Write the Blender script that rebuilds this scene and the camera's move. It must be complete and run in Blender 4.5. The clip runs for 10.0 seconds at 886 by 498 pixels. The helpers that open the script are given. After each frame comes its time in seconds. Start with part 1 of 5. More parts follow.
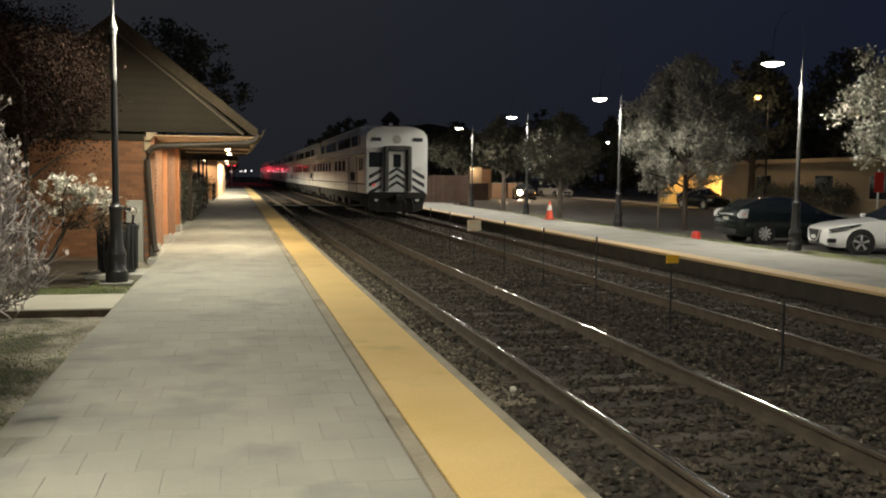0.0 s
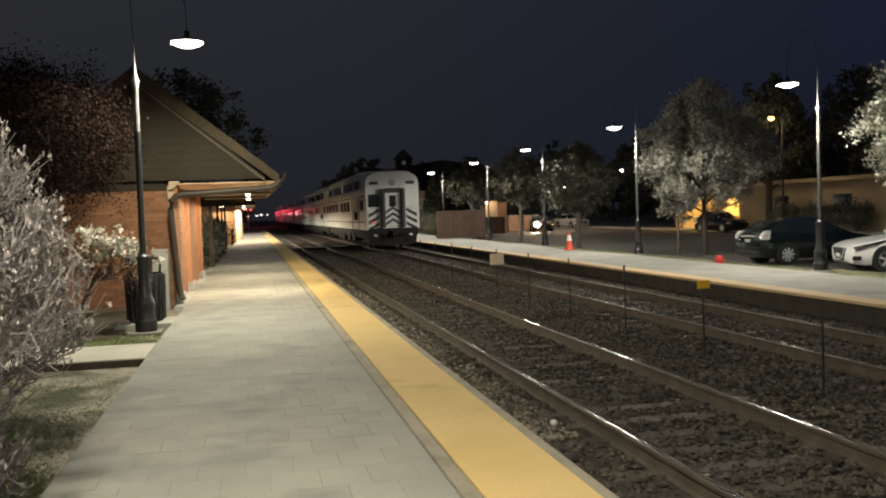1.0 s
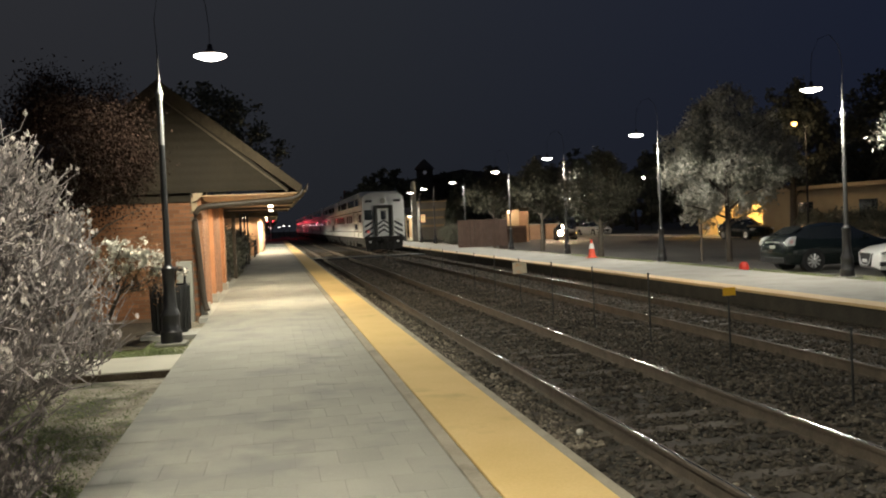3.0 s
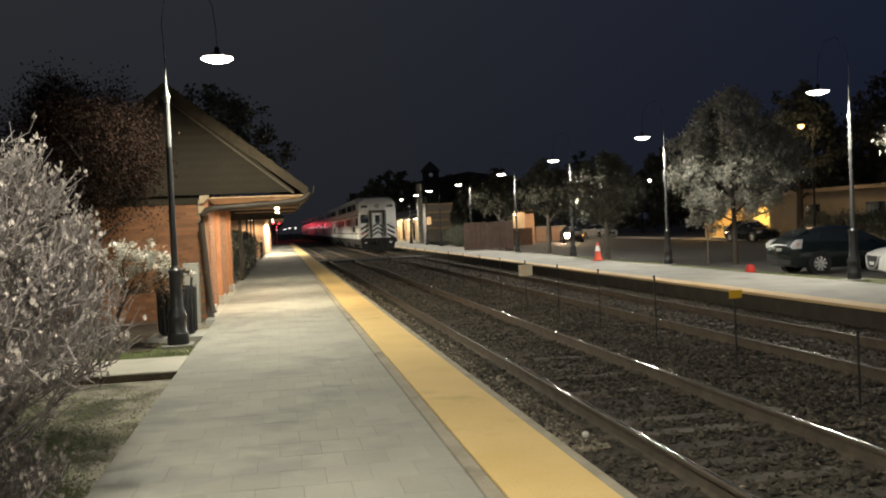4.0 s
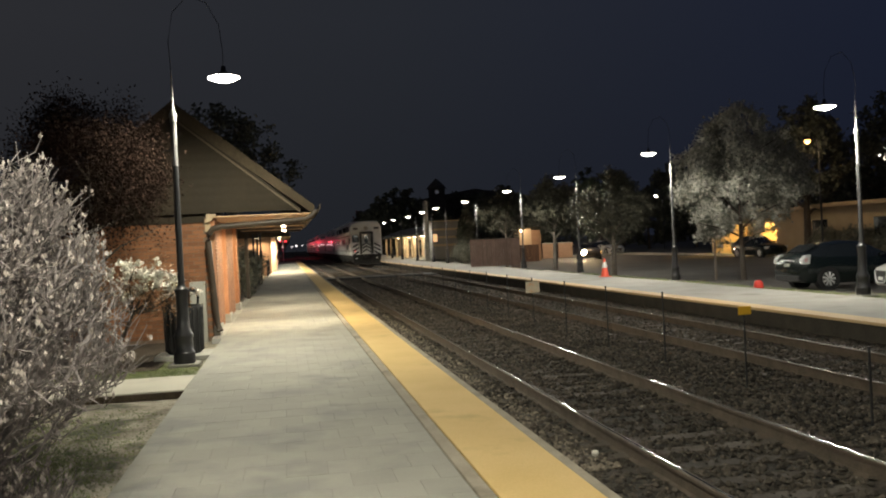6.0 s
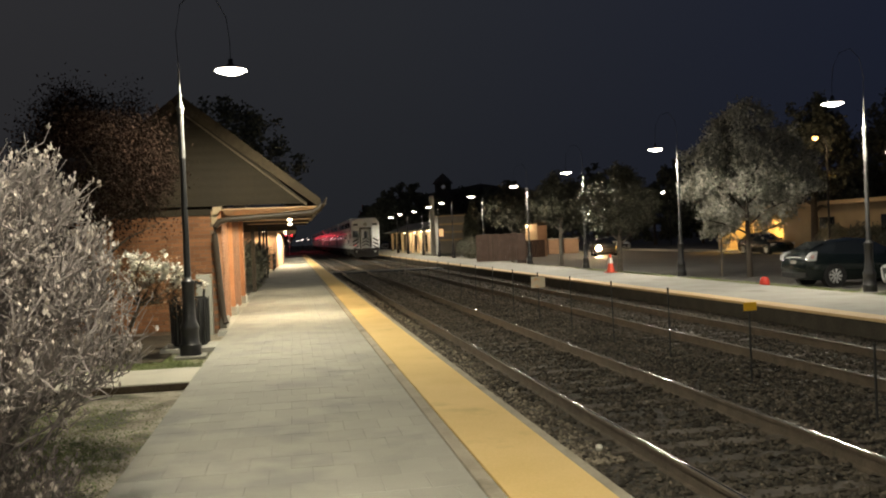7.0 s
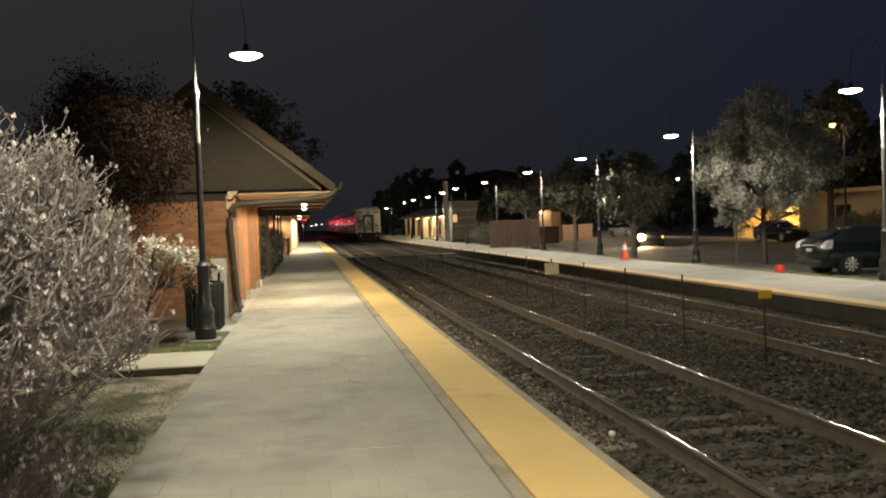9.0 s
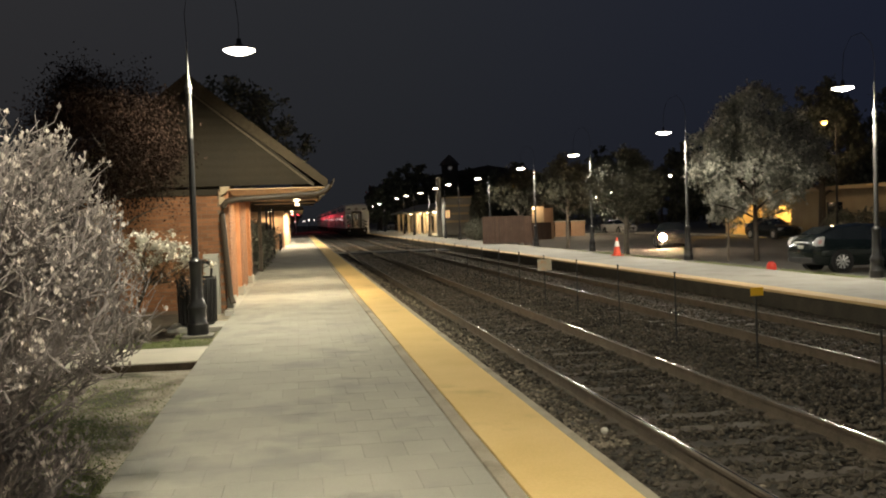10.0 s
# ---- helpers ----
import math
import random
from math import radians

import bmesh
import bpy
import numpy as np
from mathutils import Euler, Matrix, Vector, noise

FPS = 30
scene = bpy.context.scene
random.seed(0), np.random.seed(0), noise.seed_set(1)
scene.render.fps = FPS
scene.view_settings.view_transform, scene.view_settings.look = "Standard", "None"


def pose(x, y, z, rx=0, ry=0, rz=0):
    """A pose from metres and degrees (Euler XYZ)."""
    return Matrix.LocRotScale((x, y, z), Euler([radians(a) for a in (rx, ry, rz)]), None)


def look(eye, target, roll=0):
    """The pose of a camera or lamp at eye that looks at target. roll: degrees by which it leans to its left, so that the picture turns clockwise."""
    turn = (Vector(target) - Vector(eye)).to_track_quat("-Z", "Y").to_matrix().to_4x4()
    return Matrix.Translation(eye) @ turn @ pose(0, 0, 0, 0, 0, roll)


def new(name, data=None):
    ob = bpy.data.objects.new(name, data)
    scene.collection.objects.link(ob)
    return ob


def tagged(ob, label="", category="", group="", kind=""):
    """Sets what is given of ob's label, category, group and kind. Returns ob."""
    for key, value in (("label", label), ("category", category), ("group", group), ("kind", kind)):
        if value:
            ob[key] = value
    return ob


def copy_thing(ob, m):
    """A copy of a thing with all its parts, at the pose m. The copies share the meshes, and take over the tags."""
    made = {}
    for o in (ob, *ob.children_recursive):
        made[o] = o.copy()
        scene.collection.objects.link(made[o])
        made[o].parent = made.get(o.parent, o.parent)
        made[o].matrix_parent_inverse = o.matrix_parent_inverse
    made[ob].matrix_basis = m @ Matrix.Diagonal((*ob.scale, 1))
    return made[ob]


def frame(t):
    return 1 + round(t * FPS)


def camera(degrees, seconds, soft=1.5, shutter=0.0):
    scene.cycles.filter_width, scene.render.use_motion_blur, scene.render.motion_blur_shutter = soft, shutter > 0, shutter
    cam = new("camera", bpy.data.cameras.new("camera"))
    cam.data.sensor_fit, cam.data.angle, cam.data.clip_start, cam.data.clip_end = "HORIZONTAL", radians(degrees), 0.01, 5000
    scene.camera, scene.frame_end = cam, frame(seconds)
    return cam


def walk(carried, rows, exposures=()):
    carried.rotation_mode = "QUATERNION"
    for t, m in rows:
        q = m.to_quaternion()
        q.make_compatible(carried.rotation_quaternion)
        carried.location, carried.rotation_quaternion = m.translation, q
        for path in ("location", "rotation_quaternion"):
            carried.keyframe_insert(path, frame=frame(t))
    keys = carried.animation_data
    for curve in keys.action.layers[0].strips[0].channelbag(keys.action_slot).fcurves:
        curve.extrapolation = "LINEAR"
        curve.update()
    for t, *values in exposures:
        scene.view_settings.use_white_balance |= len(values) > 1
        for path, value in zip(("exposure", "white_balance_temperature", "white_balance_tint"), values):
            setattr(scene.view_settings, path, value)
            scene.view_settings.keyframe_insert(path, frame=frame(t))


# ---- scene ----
cam = camera(51.9, 10.0, soft=2.0)

PATH = [
    (0, (0.198, 0.508, 1.849), (0.642, 2.452, 1.691), 0.7),
    (0.5, (0.124, 0.515, 1.859), (0.557, 2.464, 1.749), -0.8),
    (1, (0.057, 0.551, 1.856), (0.467, 2.507, 1.776), -1.9),
    (1.5, (0.035, 0.552, 1.855), (0.428, 2.512, 1.788), -2.1),
    (2, (0.04, 0.562, 1.855), (0.419, 2.524, 1.792), -2.2),
    (2.5, (0.04, 0.566, 1.854), (0.41, 2.531, 1.793), -2.4),
    (4, (0.034, 0.544, 1.855), (0.386, 2.512, 1.803), -2.4),
    (4.5, (0.028, 0.546, 1.857), (0.37, 2.516, 1.801), -2.5),
    (5, (0.029, 0.552, 1.854), (0.365, 2.523, 1.799), -2.7),
    (5.5, (0.033, 0.548, 1.858), (0.37, 2.519, 1.81), -2.9),
    (6, (0.035, 0.584, 1.86), (0.375, 2.555, 1.846), -2.7),
    (7.5, (0.034, 0.554, 1.843), (0.357, 2.528, 1.809), -2.2),
    (8, (0.029, 0.541, 1.846), (0.351, 2.515, 1.806), -2.1),
    (8.5, (0.032, 0.557, 1.85), (0.336, 2.533, 1.81), -2.0),
    (9, (0.026, 0.563, 1.851), (0.322, 2.54, 1.796), -2.0),
    (9.5, (0.018, 0.53, 1.853), (0.32, 2.506, 1.788), -1.9),
    (10, (0.019, 0.561, 1.859), (0.331, 2.536, 1.794), -1.8),
]
walk(cam, [(t, look(eye, target, roll)) for t, eye, target, roll in PATH],
     exposures=[(0, -0.05, 6680, 10), (1.2, 0.09, 6640, 10), (6.4, 0.08, 6560, 10), (7.2, 0.09, 7120, 10), (10, 0.09, 7120, 10)])

# ---------------------------------------------------------------- night sky
# Heights: 0 is the top of the rails, PZ the top of the platforms.
PZ = 0.22
LOT = -0.18
GARDEN = 0.15
LAMP_POWER = 905

world = bpy.data.worlds.new("night_sky")
scene.world = world
world.use_nodes = True
wn, wl = world.node_tree.nodes, world.node_tree.links
bg = wn["Background"]
coord = wn.new("ShaderNodeTexCoord")
split = wn.new("ShaderNodeSeparateXYZ")
wl.new(coord.outputs["Generated"], split.inputs[0])
side = wn.new("ShaderNodeValToRGB")
side.color_ramp.elements[0].position, side.color_ramp.elements[0].color = 0.3, (0.0165, 0.0168, 0.0192, 1)
side.color_ramp.elements[1].position, side.color_ramp.elements[1].color = 0.82, (0.0064, 0.0087, 0.0185, 1)
middle = side.color_ramp.elements.new(0.56)
middle.color = (0.0122, 0.0138, 0.018, 1)
half = wn.new("ShaderNodeMath")
half.operation = "MULTIPLY_ADD"
half.inputs[1].default_value, half.inputs[2].default_value = 0.5, 0.5
wl.new(split.outputs["X"], half.inputs[0])
wl.new(half.outputs[0], side.inputs[0])
# the sky is painted paler away from the horizon, imitating lamp glare
rise = wn.new("ShaderNodeMapRange")
rise.inputs["From Min"].default_value, rise.inputs["From Max"].default_value = 0.0, 0.24
rise.inputs["To Min"].default_value, rise.inputs["To Max"].default_value = 0.72, 1.0
wl.new(split.outputs["Z"], rise.inputs["Value"])
shade = wn.new("ShaderNodeVectorMath")
shade.operation = "SCALE"
wl.new(side.outputs[0], shade.inputs[0])
wl.new(rise.outputs[0], shade.inputs["Scale"])
wl.new(shade.outputs[0], bg.inputs["Color"])
bg.inputs["Strength"].default_value = 1.45


def point_lamp(name, place, watts, colour, radius=0.12):
    data = bpy.data.lights.new(name, "POINT")
    data.energy, data.color, data.shadow_soft_size = watts, colour, radius
    ob = new(name, data)
    ob.location = place
    return ob


WHITE_LIGHT = (1.0, 0.97, 0.78)
EAST_LIGHT = (1.0, 0.97, 0.84)


def down_lamp(name, place, watts, colour, cone=158, radius=0.2):
    """A shaded lamp that throws its light downwards."""
    data = bpy.data.lights.new(name, "SPOT")
    data.energy, data.color, data.shadow_soft_size = watts, colour, radius
    data.spot_size, data.spot_blend = radians(cone), 0.35 if cone < 170 or cone > 178 else 0.15
    ob = new(name, data)
    ob.location = place
    return ob


WARM_LIGHT = (1.0, 0.62, 0.28)


# ---------------------------------------------------------------- materials
def material(name, c1, c2, scale=6.0, rough=0.6, metal=0.0, bump=0.15, fine=60.0, bump_dist=0.01, stain=None, coat=0.0, world_space=False):
    """A surface whose colour wanders between c1 and c2 at two scales, with fine relief."""
    m = bpy.data.materials.new(name)
    m.use_nodes = True
    n, l = m.node_tree.nodes, m.node_tree.links
    b = n["Principled BSDF"]
    co = n.new("ShaderNodeNewGeometry") if world_space else n.new("ShaderNodeTexCoord")
    where = co.outputs["Position"] if world_space else co.outputs["Object"]
    big, small = n.new("ShaderNodeTexNoise"), n.new("ShaderNodeTexNoise")
    big.inputs["Scale"].default_value, big.inputs["Detail"].default_value = scale, 4
    small.inputs["Scale"].default_value, small.inputs["Detail"].default_value = fine, 3
    l.new(where, big.inputs["Vector"])
    l.new(where, small.inputs["Vector"])
    mixf = n.new("ShaderNodeMath")
    mixf.operation = "MULTIPLY_ADD"
    mixf.inputs[1].default_value = 0.4
    l.new(small.outputs["Fac"], mixf.inputs[0])
    sc = n.new("ShaderNodeMath")
    sc.operation = "MULTIPLY"
    sc.inputs[1].default_value = 0.6
    l.new(big.outputs["Fac"], sc.inputs[0])
    l.new(sc.outputs[0], mixf.inputs[2])
    ramp = n.new("ShaderNodeValToRGB")
    ramp.color_ramp.elements[0].position, ramp.color_ramp.elements[0].color = 0.33, (*c1, 1)
    ramp.color_ramp.elements[1].position, ramp.color_ramp.elements[1].color = 0.67, (*c2, 1)
    l.new(mixf.outputs[0], ramp.inputs[0])
    out = ramp.outputs[0]
    if stain:
        sn = n.new("ShaderNodeTexNoise")
        sn.inputs["Scale"].default_value, sn.inputs["Detail"].default_value = stain[1], 6
        l.new(where, sn.inputs["Vector"])
        sr = n.new("ShaderNodeValToRGB")
        sr.color_ramp.elements[0].position, sr.color_ramp.elements[1].position = stain[2], stain[2] + 0.14
        l.new(sn.outputs["Fac"], sr.inputs[0])
        mx = n.new("ShaderNodeMix")
        mx.data_type = "RGBA"
        l.new(sr.outputs[0], mx.inputs[0])
        l.new(out, mx.inputs[6])
        mx.inputs[7].default_value = (*stain[0], 1)
        out = mx.outputs[2]
    l.new(out, b.inputs["Base Color"])
    b.inputs["Roughness"].default_value, b.inputs["Metallic"].default_value = rough, metal
    b.inputs["Coat Weight"].default_value = coat
    if bump:
        bp = n.new("ShaderNodeBump")
        bp.inputs["Strength"].default_value, bp.inputs["Distance"].default_value = bump, bump_dist
        l.new(small.outputs["Fac"], bp.inputs["Height"])
        l.new(bp.outputs[0], b.inputs["Normal"])
    return m


def vary(m, amount=0.25):
    """Lets each object of a material be a little lighter or darker."""
    n, l = m.node_tree.nodes, m.node_tree.links
    b = n["Principled BSDF"]
    source = b.inputs["Base Color"].links[0].from_socket
    info, hsv, mr = n.new("ShaderNodeObjectInfo"), n.new("ShaderNodeHueSaturation"), n.new("ShaderNodeMapRange")
    mr.inputs[3].default_value, mr.inputs[4].default_value = 1 - amount, 1 + amount
    l.new(info.outputs["Random"], mr.inputs[0])
    l.new(mr.outputs[0], hsv.inputs["Value"])
    l.new(source, hsv.inputs["Color"])
    l.new(hsv.outputs[0], b.inputs["Base Color"])
    return m


def vary_island(m, amount=0.3):
    n, l = m.node_tree.nodes, m.node_tree.links
    b = n["Principled BSDF"]
    source = b.inputs["Base Color"].links[0].from_socket
    info, hsv, mr = n.new("ShaderNodeNewGeometry"), n.new("ShaderNodeHueSaturation"), n.new("ShaderNodeMapRange")
    mr.inputs[3].default_value, mr.inputs[4].default_value = 1 - amount, 1 + amount
    l.new(info.outputs["Random Per Island"], mr.inputs[0])
    l.new(mr.outputs[0], hsv.inputs["Value"])
    l.new(source, hsv.inputs["Color"])
    l.new(hsv.outputs[0], b.inputs["Base Color"])
    return m


def glow(name, colour, strength):
    m = bpy.data.materials.new(name)
    m.use_nodes = True
    b = m.node_tree.nodes["Principled BSDF"]
    b.inputs["Base Color"].default_value = (*colour, 1)
    b.inputs["Emission Color"].default_value = (*colour, 1)
    b.inputs["Emission Strength"].default_value = strength
    return m


def glass(name, tint=(0.02, 0.025, 0.03)):
    m = bpy.data.materials.new(name)
    m.use_nodes = True
    b = m.node_tree.nodes["Principled BSDF"]
    b.inputs["Base Color"].default_value = (*tint, 1)
    b.inputs["Roughness"].default_value = 0.06
    b.inputs["Specular IOR Level"].default_value = 0.7
    return m


def striped(m, axis, per_metre, strength=0.6, dist=0.02):
    """Adds ribs across one axis to a material (fluted steel, courses, siding)."""
    n, l = m.node_tree.nodes, m.node_tree.links
    b = n["Principled BSDF"]
    co, wave, bp = n.new("ShaderNodeTexCoord"), n.new("ShaderNodeTexWave"), n.new("ShaderNodeBump")
    wave.bands_direction = axis
    wave.inputs["Scale"].default_value = per_metre * 0.314
    l.new(co.outputs["Object"], wave.inputs["Vector"])
    bp.inputs["Strength"].default_value, bp.inputs["Distance"].default_value = strength, dist
    l.new(wave.outputs["Fac"], bp.inputs["Height"])
    if b.inputs["Normal"].links:
        l.new(b.inputs["Normal"].links[0].from_socket, bp.inputs["Normal"])
    l.new(bp.outputs[0], b.inputs["Normal"])
    return m


M_PAVER = vary(material("concrete_paver", (0.28, 0.272, 0.24), (0.375, 0.358, 0.312), 1.3, 0.82, bump=0.25, fine=90, bump_dist=0.004, stain=((0.25, 0.245, 0.226), 1.4, 0.52), world_space=True), 0.05)
M_PAVER_REST = vary_island(material("concrete_paver_far", (0.28, 0.272, 0.24), (0.375, 0.358, 0.312), 1.3, 0.82, bump=0.25, fine=90, bump_dist=0.004, stain=((0.25, 0.245, 0.226), 1.4, 0.52), world_space=True), 0.05)
M_JOINT = material("joint_sand", (0.215, 0.208, 0.184), (0.295, 0.286, 0.255), 4, 0.95, bump=0.3, fine=120)
M_CONCRETE = material("concrete", (0.33, 0.32, 0.29), (0.46, 0.45, 0.41), 2.0, 0.85, bump=0.2, fine=70, bump_dist=0.004, stain=((0.24, 0.235, 0.21), 1.1, 0.58))
# near-black brown for the upright faces below both platform edges
M_EDGE_FACE = material("dark_edge_face", (0.025, 0.022, 0.018), (0.06, 0.052, 0.042), 2.0, 0.9, bump=0.4, fine=30)
M_YELLOW = material("tactile_yellow", (0.64, 0.44, 0.165), (0.76, 0.54, 0.235), 1.2, 0.7, bump=0.35, fine=45, bump_dist=0.006, stain=((0.52, 0.37, 0.14), 1.6, 0.6))
M_NOSING = material("sandy_edge_concrete", (0.27, 0.235, 0.18), (0.4, 0.35, 0.275), 3.0, 0.9, bump=0.4, fine=60, bump_dist=0.006, stain=((0.2, 0.175, 0.135), 2.2, 0.55))
M_CREAM = material("faded_edge_paint", (0.52, 0.36, 0.19), (0.62, 0.45, 0.25), 1.0, 0.75, bump=0.2)
M_BALLAST_BED = material("ballast_bed", (0.026, 0.022, 0.018), (0.075, 0.065, 0.054), 9, 0.95, bump=0.9, fine=28, bump_dist=0.05)
M_STONE = vary_island(material("ballast_stone", (0.032, 0.026, 0.02), (0.105, 0.088, 0.069), 1.2, 0.9, bump=0.3, fine=40), 0.65)
M_SANDSTONE = vary_island(material("sandy_ballast_stone", (0.12, 0.1, 0.075), (0.3, 0.255, 0.2), 1.5, 0.9, bump=0.3, fine=40), 0.5)
M_TIE = vary(material("weathered_tie", (0.04, 0.032, 0.026), (0.1, 0.082, 0.066), 5, 0.85, bump=0.5, fine=35), 0.3)
M_RUST = material("rusty_rail_side", (0.05, 0.037, 0.027), (0.115, 0.086, 0.063), 4, 0.85, bump=0.3, fine=50)
M_RAILHEAD = material("polished_rail_head", (0.42, 0.42, 0.41), (0.55, 0.55, 0.53), 3, 0.21, metal=1.0, bump=0)
M_GROUND = material("dark_earth", (0.05, 0.045, 0.035), (0.09, 0.08, 0.06), 0.4, 0.95, bump=0.3)
M_DIRT = material("bare_earth", (0.17, 0.145, 0.105), (0.56, 0.505, 0.41), 2.6, 0.95, bump=0.8, fine=30, bump_dist=0.025, stain=((0.085, 0.08, 0.052), 1.9, 0.47))
M_MULCH = material("dark_bark_mulch", (0.035, 0.025, 0.016), (0.1, 0.075, 0.05), 3, 0.95, bump=0.8, fine=40, bump_dist=0.02)
M_PATH = material("pale_path_concrete", (0.46, 0.43, 0.36), (0.58, 0.545, 0.46), 1.5, 0.85, bump=0.2, fine=70, bump_dist=0.004, stain=((0.38, 0.35, 0.29), 1.3, 0.58))
M_SLAB = material("worn_platform_concrete", (0.27, 0.258, 0.23), (0.37, 0.355, 0.32), 1.2, 0.85, bump=0.2, fine=70, bump_dist=0.004, stain=((0.22, 0.21, 0.185), 0.9, 0.56))
M_ASPHALT = material("asphalt", (0.1, 0.094, 0.086), (0.16, 0.15, 0.138), 0.5, 0.8, bump=0.3, fine=80, stain=((0.15, 0.14, 0.13), 0.3, 0.58))
M_GRASS = vary_island(material("grass_blade", (0.13, 0.17, 0.06), (0.24, 0.275, 0.11), 2, 0.7, bump=0), 0.35)
M_BRICK = vary(material("red_brick", (0.22, 0.092, 0.043), (0.3, 0.135, 0.064), 2, 0.85, bump=0.3, fine=60, bump_dist=0.004), 0.22)
M_BRICK_REST = vary_island(material("red_brick_rest", (0.22, 0.092, 0.043), (0.3, 0.135, 0.064), 2, 0.85, bump=0.3, fine=60, bump_dist=0.004), 0.22)
M_MORTAR = material("mortar", (0.15, 0.1, 0.07), (0.21, 0.15, 0.105), 5, 0.95, bump=0.3)
M_SHINGLE = striped(material("brown_wood_siding", (0.017, 0.011, 0.0038), (0.028, 0.0185, 0.007), 1.5, 0.8, bump=0.3, fine=20), "Z", 6, 0.18)
M_ROOF = material("brown_roof_shingle", (0.05, 0.035, 0.019), (0.085, 0.061, 0.035), 3, 0.85, bump=0.5, fine=14, bump_dist=0.02)
M_TRIM = material("tan_trim_paint", (0.42, 0.31, 0.19), (0.5, 0.38, 0.24), 2, 0.6, bump=0.1)
M_RAKE = material("brown_rake_trim", (0.1, 0.072, 0.044), (0.14, 0.104, 0.066), 2, 0.7, bump=0.1)
M_SOFFIT = striped(material("soffit_board", (0.5, 0.32, 0.18), (0.6, 0.4, 0.24), 2, 0.6, bump=0.1), "X", 8, 0.4, 0.006)
M_STREAKTUBE = material("bright_streak_tube", (0.7, 0.7, 0.68), (0.8, 0.8, 0.78), 3, 0.24, metal=1.0, bump=0)
M_BRONZE = material("bronze_metal", (0.035, 0.025, 0.018), (0.065, 0.047, 0.034), 3, 0.45, bump=0.05)
M_SPOUT = material("brown_spout_paint", (0.035, 0.023, 0.014), (0.06, 0.041, 0.026), 3, 0.5, bump=0.06)
M_BLACK = material("black_enamel", (0.018, 0.018, 0.02), (0.03, 0.03, 0.033), 4, 0.35, bump=0.06, fine=40)
M_BLACKMATT = material("black_plastic", (0.012, 0.012, 0.013), (0.024, 0.024, 0.025), 5, 0.6, bump=0.1)
M_POLE = material("grey_pole_paint", (0.15, 0.15, 0.15), (0.21, 0.21, 0.205), 4, 0.55, metal=0.0, bump=0.05)
M_WORNPOLE = material("worn_grey_black_paint", (0.045, 0.045, 0.047), (0.08, 0.08, 0.082), 4, 0.45, bump=0.06, fine=40)
M_LENS = glow("lit_lamp_lens", (1.0, 0.93, 0.8), 22.0)
M_SOFFITLENS = glow("lit_soffit_lens", (1.0, 0.85, 0.6), 9.0)
M_AMBER = glow("sodium_lens", (1.0, 0.5, 0.14), 5.0)
M_REDLIGHT = glow("red_signal_lens", (1.0, 0.04, 0.06), 10.0)
M_STEEL = striped(material("fluted_stainless_steel", (0.74, 0.75, 0.74), (0.84, 0.85, 0.83), 0.7, 0.36, metal=0.35, bump=0.06, fine=20, stain=((0.33, 0.33, 0.33), 0.5, 0.6)), "Z", 9, 0.35, 0.01)
M_TRAINWHITE = material("white_train_paint", (0.74, 0.75, 0.74), (0.82, 0.83, 0.82), 1.5, 0.45, bump=0.05, stain=((0.5, 0.49, 0.45), 1.2, 0.6))
M_TRAINROOF = material("grey_train_roof", (0.16, 0.16, 0.15), (0.24, 0.235, 0.22), 1, 0.7, bump=0.1)
M_UNDER = material("black_underframe", (0.01, 0.0095, 0.009), (0.022, 0.02, 0.019), 4, 0.85, bump=0.3)
M_GREYRUBBER = material("grey_diaphragm", (0.06, 0.06, 0.055), (0.1, 0.1, 0.09), 4, 0.8, bump=0.2)
M_DARKSTRIPE = material("dark_blue_stripe", (0.02, 0.022, 0.03), (0.035, 0.037, 0.045), 3, 0.5, bump=0)
M_GLASS = glass("dark_glass")
M_BARK = material("grey_bark", (0.1, 0.085, 0.07), (0.2, 0.17, 0.14), 6, 0.9, bump=0.7, fine=30, bump_dist=0.02)
M_DARKBARK = material("dark_bark", (0.05, 0.04, 0.03), (0.1, 0.08, 0.065), 6, 0.9, bump=0.7, fine=30, bump_dist=0.02)
M_TWIG = material("pale_twig_bark", (0.125, 0.107, 0.106), (0.235, 0.206, 0.203), 8, 0.85, bump=0.3)
M_BLOSSOM = vary_island(material("pale_blossom_leaf", (0.27, 0.262, 0.225), (0.42, 0.41, 0.355), 1.2, 0.75, bump=0), 0.25)
M_DULLLEAF = vary_island(material("dull_spring_leaf", (0.05, 0.048, 0.032), (0.095, 0.088, 0.06), 1.0, 0.75, bump=0), 0.4)
M_MIDLEAF = vary_island(material("grey_spring_leaf", (0.11, 0.112, 0.08), (0.2, 0.195, 0.15), 1.0, 0.75, bump=0), 0.4)
M_PILASTER = material("pale_peach_brick", (0.42, 0.19, 0.095), (0.54, 0.26, 0.14), 3, 0.8, bump=0.3)
M_DARKLEAF = vary_island(material("dark_night_leaf", (0.075, 0.082, 0.06), (0.13, 0.135, 0.1), 1.0, 0.8, bump=0), 0.4)
M_BUD = vary_island(material("bush_bud", (0.27, 0.23, 0.215), (0.43, 0.38, 0.35), 3, 0.7, bump=0), 0.3)
M_PETAL = vary_island(material("white_magnolia_petal", (0.72, 0.68, 0.6), (0.85, 0.82, 0.75), 3, 0.6, bump=0), 0.15)
M_REDPLASTIC = material("red_plastic", (0.5, 0.03, 0.02), (0.62, 0.05, 0.03), 5, 0.5, bump=0.05)
M_CONE = material("orange_cone_plastic", (0.75, 0.09, 0.05), (0.85, 0.13, 0.07), 5, 0.5, bump=0.05)
